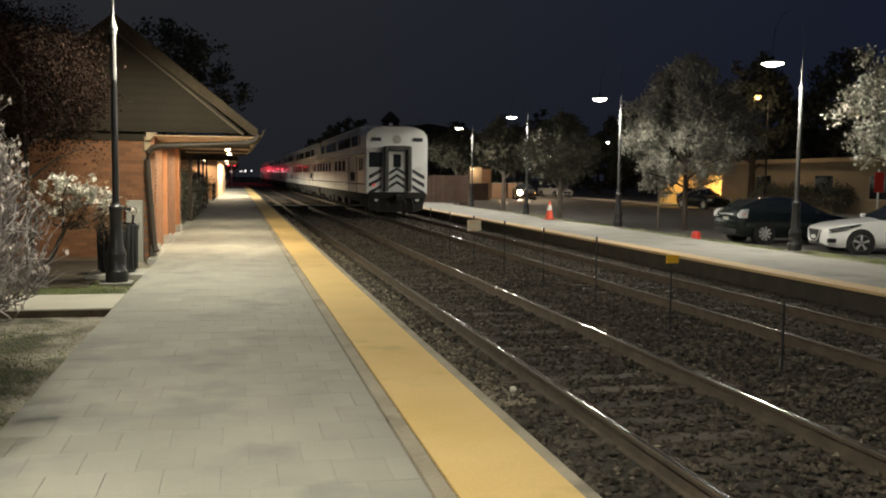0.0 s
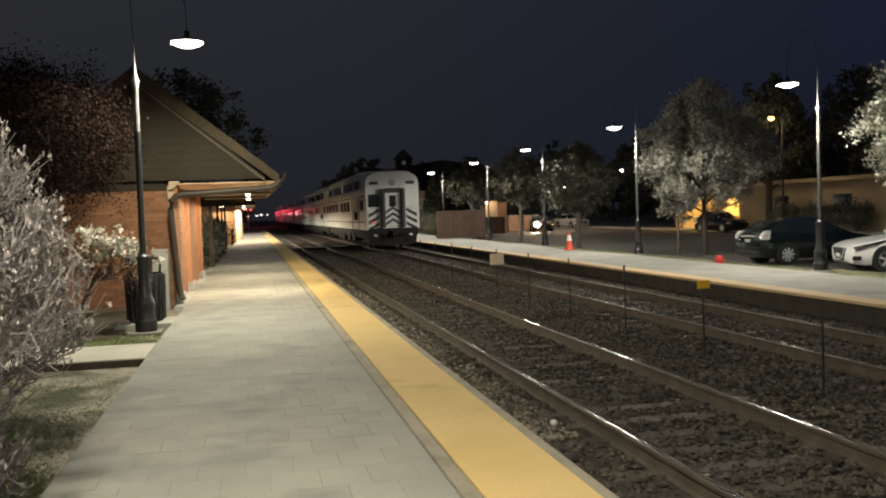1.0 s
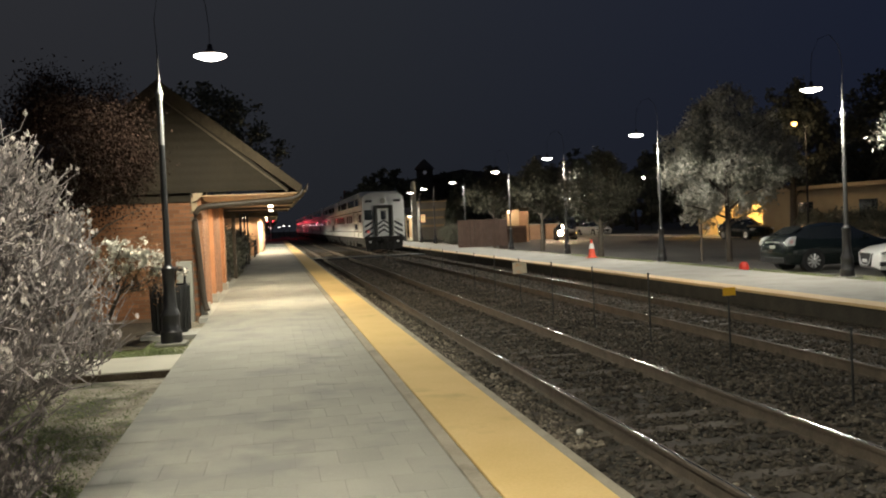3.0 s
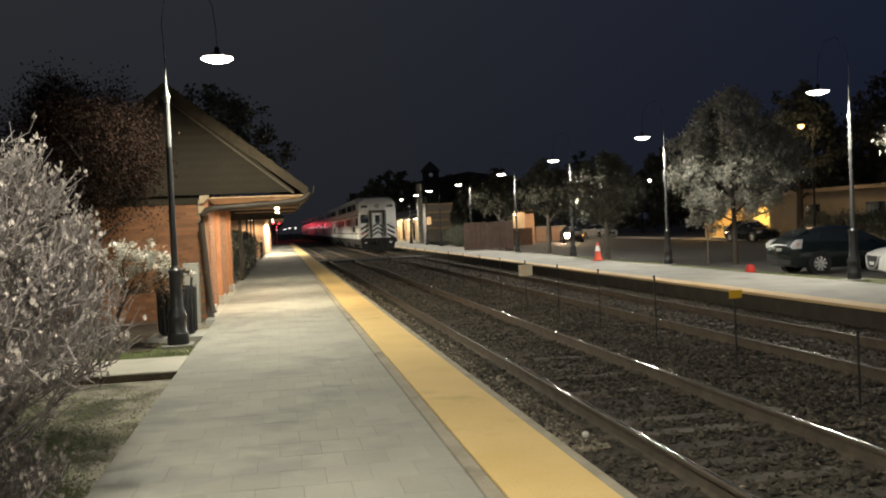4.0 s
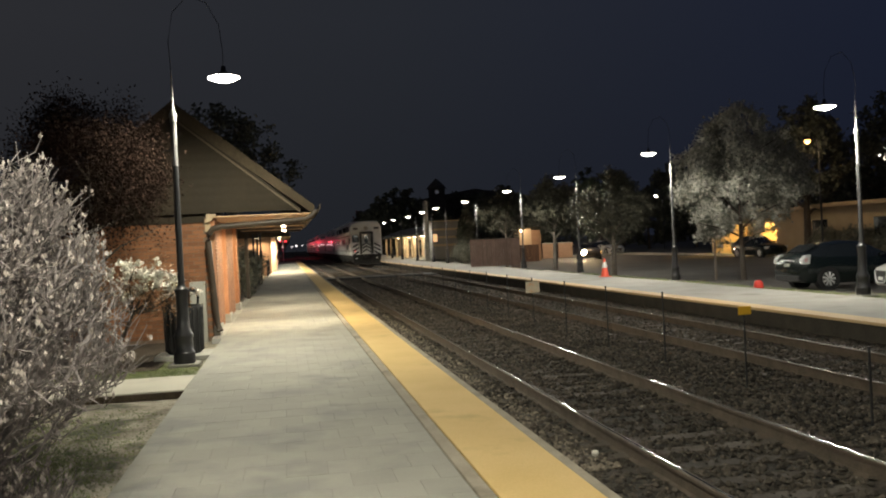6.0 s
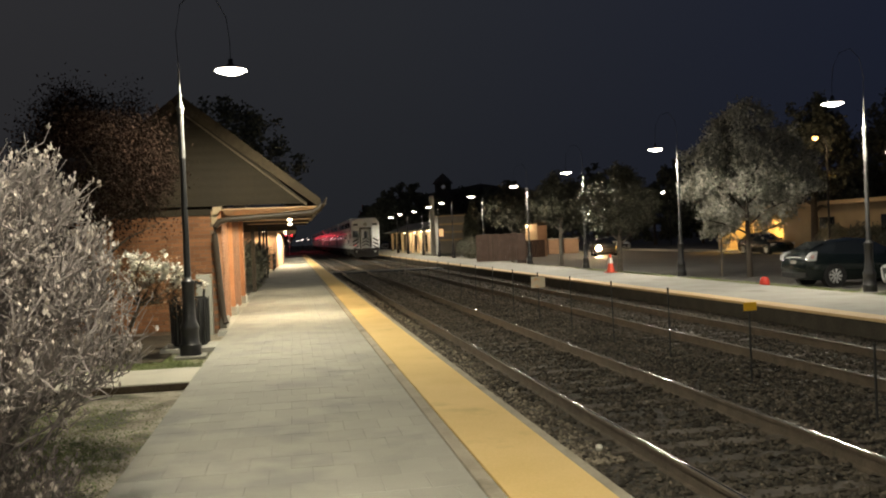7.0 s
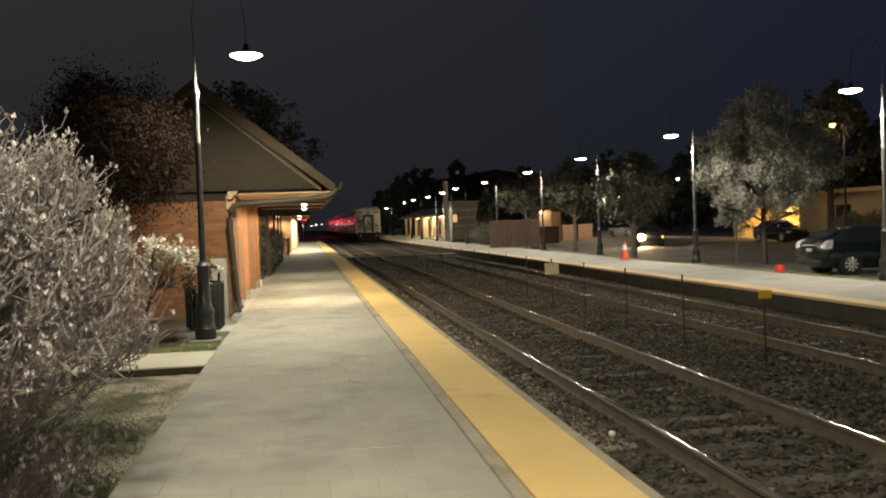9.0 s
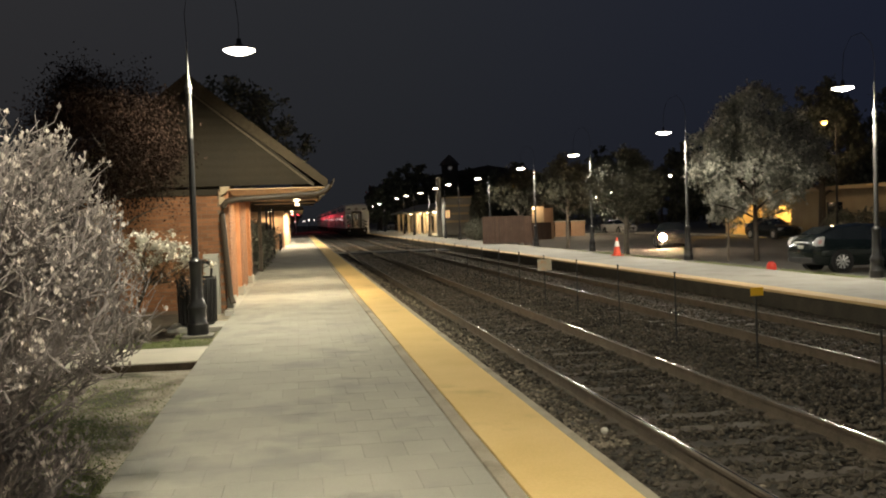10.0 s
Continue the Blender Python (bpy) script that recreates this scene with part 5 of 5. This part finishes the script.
part("pole", tube([(0, 0, -0.3), (0, 0, 6.9), (-0.3, -0.2, 7.3), (-0.9, -0.5, 7.4)], [0.07, 0.05, 0.03, 0.025], 8), M_BLACKMATT, street)
part("lamp_head", box(-1.3, -0.8, -0.65, -0.35, 7.26, 7.42, 0.04), M_BLACKMATT, street)
part("lens", lathe([(0.04, -0.24), (0.15, -0.18), (0.19, -0.08), (0.15, 0.0)], 14, (-1.05, -0.5, 7.26)), M_AMBER, street, smooth=True)
far_street = tagged(copy_thing(street, pose(45.6, 105.5, -0.9)), "white street lamp on a tall pole beyond the lot")
for piece in far_street.children_recursive:
    if piece.name.startswith("lens"):
        piece.material_slots[0].link = "OBJECT"
        piece.material_slots[0].material = M_LENS
point_lamp("street_light_spill", (31.65, 51.5, 6.7), 120, (1.0, 0.74, 0.44), 0.2)
down_lamp("street_light", (31.65, 51.5, 6.85), 150, (1.0, 0.74, 0.44), 150, 0.15)

# lit corner and pale walls beyond the board enclosure
annex = thing("lit_annex", "small building with a warmly lit wall beyond the lot", "building")
part("wall", box(20.75, 21.85, 80.0, 82.0, -0.3, 2.75), M_PALEWALL, annex)
part("side_wall", box(21.86, 22.75, 80.1, 82.0, -0.3, 2.6), M_PINKBRICK, annex)
part("roof", box(20.7, 22.8, 79.9, 82.4, 2.76, 2.86), M_ROOF, annex)
part("wall_light", box(20.85, 21.0, 79.88, 79.98, 2.5, 2.65), M_SOFFITLENS, annex)
point_lamp("annex_lamp", (21.0, 79.2, 2.5), 48, (1.0, 0.72, 0.44), 0.1)
for x0, x1 in ((24.85, 26.25), (26.45, 27.9)):
    w = thing("garden_wall", "low pale brick wall at the end of the lot", "wall")
    part("wall", box(x0, x1, 87.0, 87.4, -0.3, 1.25), M_PINKBRICK, w)
    part("coping", box(x0 - 0.05, x1 + 0.05, 86.95, 87.45, 1.251, 1.35, 0.01), M_CONCRETE, w)
# added light without a fixture, to brighten the low walls and kerb
point_lamp("lot_light", (26.6, 82.5, 4.6), 1000, (1.0, 0.8, 0.55), 0.2)

low_fence = thing("low_board_fence", "low dark board fence before the lit annex", "fence")
for k in range(11):
    part("board", box(20.3 + 0.16 * k, 20.445 + 0.16 * k, 78.4, 78.44, -0.3, 1.32 + random.uniform(-0.015, 0.015), 0.004), M_FENCEWOOD, low_fence)
part("rail", box(20.3, 22.04, 78.445, 78.52, 0.9, 1.0), M_FENCEWOOD, low_fence)

# passenger depot with a lit colonnade farther along the far platform
station = thing("colonnade_station", "low station house with a lit colonnade", "building")
part("wall", box(16.4, 20, 102, 134, 0, 2.9), M_PALEWALL, station, "cream station wall")
part("brick_end", box(16.2, 18.6, 99.5, 101.98, 0, 2.9), M_PINKBRICK, station)
part("roof", prism([(13.7, 2.75), (13.7, 2.9), (17.2, 4.0), (20.5, 2.9), (20.5, 2.75)], "y", 98.5, 136), M_GREYWALL, station)
for y in (100.5, 105, 109.5, 114, 120, 126, 132):
    part("column", box(14.3, 14.6, y, y + 0.3, PZ, 2.74, 0.02), M_PALEWALL, station)
for y in (104, 111, 120, 128):
    d = part("door", box(16.35, 16.399, y, y + 1.4, 0.2, 2.3), M_GLASS, station, "dark doorway")
for y in (103.0, 108.0, 116.0, 126.0):
    part("ceiling_light", box(15.2, 15.6, y, y + 0.4, 2.66, 2.745), M_SOFFITLENS, station)
    point_lamp("colonnade_lamp", (15.4, y + 0.2, 2.5), 230, (1.0, 0.78, 0.48), 0.1)
single("station_forecourt", box(12.63, 17.0, 92, 190, -0.3, PZ - 0.004), M_CONCRETE, "pale concrete forecourt of the station", "pavement", kind="structure")

banded = thing("banded_building", "grey building with pale horizontal bands behind the station", "building")
part("wall", box(14.75, 17.5, 92.0, 96.0, 0, 4.0), M_GREYWALL, banded)
part("parapet", box(14.65, 17.6, 91.9, 96.1, 4.004, 4.12, 0.01), M_TANWALL, banded)
for z in (1.5, 2.3, 3.1):
    part("band", box(14.75, 17.55, 91.94, 91.996, z, z + 0.22), M_TANWALL, banded, "pale band")
win = part("window", box(14.8, 15.25, 91.9, 91.935, 2.0, 2.75), M_LITWINDOW, banded, "small warmly lit window")
part("mullion", box(15.01, 15.04, 91.88, 91.899, 2.0, 2.75), M_BLACK, win)
mast = thing("concrete_mast", "tall pale concrete utility pole beside the platform", "utility pole", pose(13.95, 90.6, 0))
part("shaft", tube([(0, 0, 0), (0, 0, 4.9), (0, 0, 6.0)], [0.3, 0.26, 0.24], 10), M_CONCRETE, mast, smooth=True)
part("cap", lathe([(0.24, 6.0), (0.25, 6.05), (0.1, 6.12)], 10), M_CONCRETE, mast)

hall = thing("town_hall", "dark distant building with a pointed clock turret", "building")
part("wall", box(28, 52, 190, 205, 0, 11.0), M_DARKWALL, hall)
part("roof", prism([(27.5, 11), (40, 13), (52.5, 11)], "y", 189.5, 205.5), M_DARKWALL, hall)
turret = part("turret", box(30.4, 33.4, 188.5, 191.5, 0, 13.2), M_DARKWALL, hall)
part("spire", lathe([(2.2, 13.2), (1.8, 13.8), (0.9, 14.7), (0.1, 15.4)], 8, (31.9, 190.0, 0)), M_DARKWALL, turret)
part("clock", tube([(31.7, 188.35, 12.5), (31.7, 188.45, 12.5)], [0.42, 0.42], 16), glow("dim_clock_face", (0.8, 0.8, 0.9), 0.035), turret, "dim clock face")

# level crossing with flashing red lights
for x, side_ in ((-0.5, 1), (12.0, 1)):
    sig = thing("crossing_signal", "level crossing signal with lit red lamps", "crossing signal", pose(x, 188.0, 0.9), group="crossing signals")
    part("mast", tube([(0, 0, -1.3), (0, 0, 4.0)], [0.07, 0.06], 8), M_RIM, sig)
    part("arm", box(-0.7, 0.7, -0.04, 0.04, 2.75, 2.83), M_BLACK, sig)
    for sx in (-0.55, 0.55):
        hood = part("target", tube([(sx, -0.06, 2.8), (sx, -0.02, 2.8)], [0.3, 0.3], 16), M_BLACKMATT, sig)
        part("lens", tube([(sx, -0.1, 2.8), (sx, -0.065, 2.8)], [0.16, 0.16], 16), M_REDLIGHT, hood, "lit red lens")
point_lamp("crossing_red_light", (3.4, 185.0, 3.2), 230, (1.0, 0.06, 0.1), 0.25)
point_lamp("crossing_red_light", (3.4, 235.0, 3.2), 230, (1.0, 0.06, 0.1), 0.25)
for k in range(13):
    x, y = random.uniform(-2, 4.5), random.uniform(180, 330)
    cl = thing("distant_light", "small distant street light", "street lamp", pose(x, y, 0), group="distant lights")
    part("pole", tube([(0, 0, 0), (0, 0, 2.6)], [0.06, 0.05], 6), M_BLACK, cl)
    part("lens", lathe([(0.04, 2.6), (0.12, 2.65), (0.12, 2.8), (0.04, 2.85)], 10), glow("distant_lens", (1.0, 0.9, 0.85), 4.0), cl)


# ---------------------------------------------------------------- pavers and bricks
def paver_block(w, l, t=0.05, b=0.006):
    v = [(-w, -l, -t), (w, -l, -t), (w, l, -t), (-w, l, -t), (-w, -l, -b), (w, -l, -b), (w, l, -b), (-w, l, -b),
         (-w + b, -l + b, 0), (w - b, -l + b, 0), (w - b, l - b, 0), (-w + b, l - b, 0)]
    f = [(0, 1, 5, 4), (1, 2, 6, 5), (2, 3, 7, 6), (3, 0, 4, 7), (4, 5, 9, 8), (5, 6, 10, 9), (6, 7, 11, 10), (7, 4, 8, 11), (8, 9, 10, 11)]
    return v, f


PW, PL = 0.3046, 0.405
pv, pf = paver_block(PW / 2 - 0.0016, PL / 2 - 0.0016, 0.05, 0.0025)
paver_data = mesh_of("paver", pv, pf, M_PAVER)
rest_v, rest_f, count = [], [], 0
rows_y = [3.2 + PL * r for r in range(0, 190)]
for r, y in enumerate(rows_y):
    shift = (r % 2) * PW / 2
    for c in range(9):
        x0 = max(-1.258, -1.258 + c * PW - shift)
        x1 = min(1.169, -1.258 + (c + 1) * PW - shift)
        if x1 - x0 < 0.05:
            continue
        dz = random.uniform(-0.0012, 0.0012)
        cx, sx = (x0 + x1) / 2, (x1 - x0) / PW
        if count < 300:
            p = new("paver", paver_data)
            p.parent = platform
            p.matrix_basis = Matrix.LocRotScale((cx, y + PL / 2, PZ + dz), None, (sx, 1, 1))
            count += 1
        else:
            k = len(rest_v)
            rest_v += [(cx + a * sx, y + PL / 2 + b, PZ + dz + d) for a, b, d in pv]
            rest_f += [tuple(i + k for i in q) for q in pf]
rest = new("pavers", mesh_of("pavers", rest_v, rest_f, M_PAVER_REST))
rest.parent = platform
tagged(rest, kind="stuff")
near = new("paver", finish(box(-1.258, 1.178, -12, 3.19, PZ - 0.05, PZ, 0.004), "paver", M_PAVER))
near.parent = platform

BL, BH = 0.215, 0.0762
bv, bf = paver_block(BL / 2 - 0.005, BH / 2 - 0.005, 0.03, 0.003)
brick_v = [(a, -d, b) for a, b, d in bv]
brick_f = [q[::-1] for q in bf]
brick_data = mesh_of("brick", [(a, d0, b) for a, d0, b in [(x, -z, y) for x, y, z in bv]], brick_f, M_BRICK)
rest_v, rest_f, count = [], [], 0
for r in range(31):
    z = 0.2 + BH * (r + 0.5)
    for c in range(27):
        x1 = WALL_X - 0.004 - BL * c - (r % 2) * BL / 2
        x0 = x1 - BL
        if x0 < -4.35:
            continue
        cx = (x0 + x1) / 2
        if count < 300 and x0 > -3.6:
            b = new("brick", brick_data)
            b.parent = wall
            b.matrix_basis = pose(cx, SOUTH - 0.012 + random.uniform(-0.002, 0.002), z)
            count += 1
        else:
            k = len(rest_v)
            rest_v += [(cx + a, SOUTH - 0.012 + d0, z + b) for a, d0, b in brick_v]
            rest_f += [tuple(i + k for i in q) for q in brick_f]
# courses of the wall that faces the tracks
for r in range(31):
    z = 0.2 + BH * (r + 0.5)
    for c in range(40):
        y0 = SOUTH + 0.01 + BL * c + (r % 2) * BL / 2
        if y0 + BL > NORTH:
            continue
        k = len(rest_v)
        rest_v += [(WALL_X + 0.012 - d0, y0 + BL / 2 + a, z + b) for a, d0, b in brick_v]
        rest_f += [tuple(i + k for i in q) for q in bf]
# courses on the faces of the pilasters
for py in (SOUTH - 0.03, 22.6, 27.0):
    for r in range(3, 31):
        z = 0.2 + BH * (r + 0.5)
        for c in range(3):
            y0 = py + 0.02 + (BL + 0.004) * c + (r % 2) * 0.05
            k = len(rest_v)
            rest_v += [(WALL_X + 0.112 - d0, y0 + BL / 2 + a, z + b) for a, d0, b in brick_v]
            rest_f += [tuple(i + k for i in q) for q in bf]
rest = new("bricks", mesh_of("bricks", rest_v, rest_f, M_BRICK_REST))
rest.parent = wall
tagged(rest, kind="stuff")


# ---------------------------------------------------------------- what moves
TRAIN_REAR = [(0, 42.4), (1, 49.0), (2, 55.6), (2.5, 59.2), (4, 70.6), (5, 78.4), (6, 86.2), (7.5, 98.3), (8.5, 106.6), (10, 119.0)]
CAR_ROWS = [(0, 26.24, 80.4, 258), (1, 26.12, 79.9, 258), (2, 25.98, 79.3, 257), (2.5, 25.92, 78.9, 257), (4, 25.7, 77.9, 257), (5, 25.62, 76.5, 257), (6, 25.4, 74.2, 256), (7.5, 24.78, 68.9, 255), (8, 24.45, 66.4, 253), (8.5, 23.91, 63.4, 252), (9, 23.05, 59.4, 251), (9.5, 22.08, 54.4, 250), (10, 20.76, 48.9, 250)]


def motions():
    for k, car in enumerate(TRAIN):
        walk(car, [(t, pose(7.52, y + 26.1 * k, 0)) for t, y in TRAIN_REAR])
    walk(moving_car, [(t, pose(x, y, LOT, 0, 0, a - 180)) for t, x, y, a in CAR_ROWS])


motions()
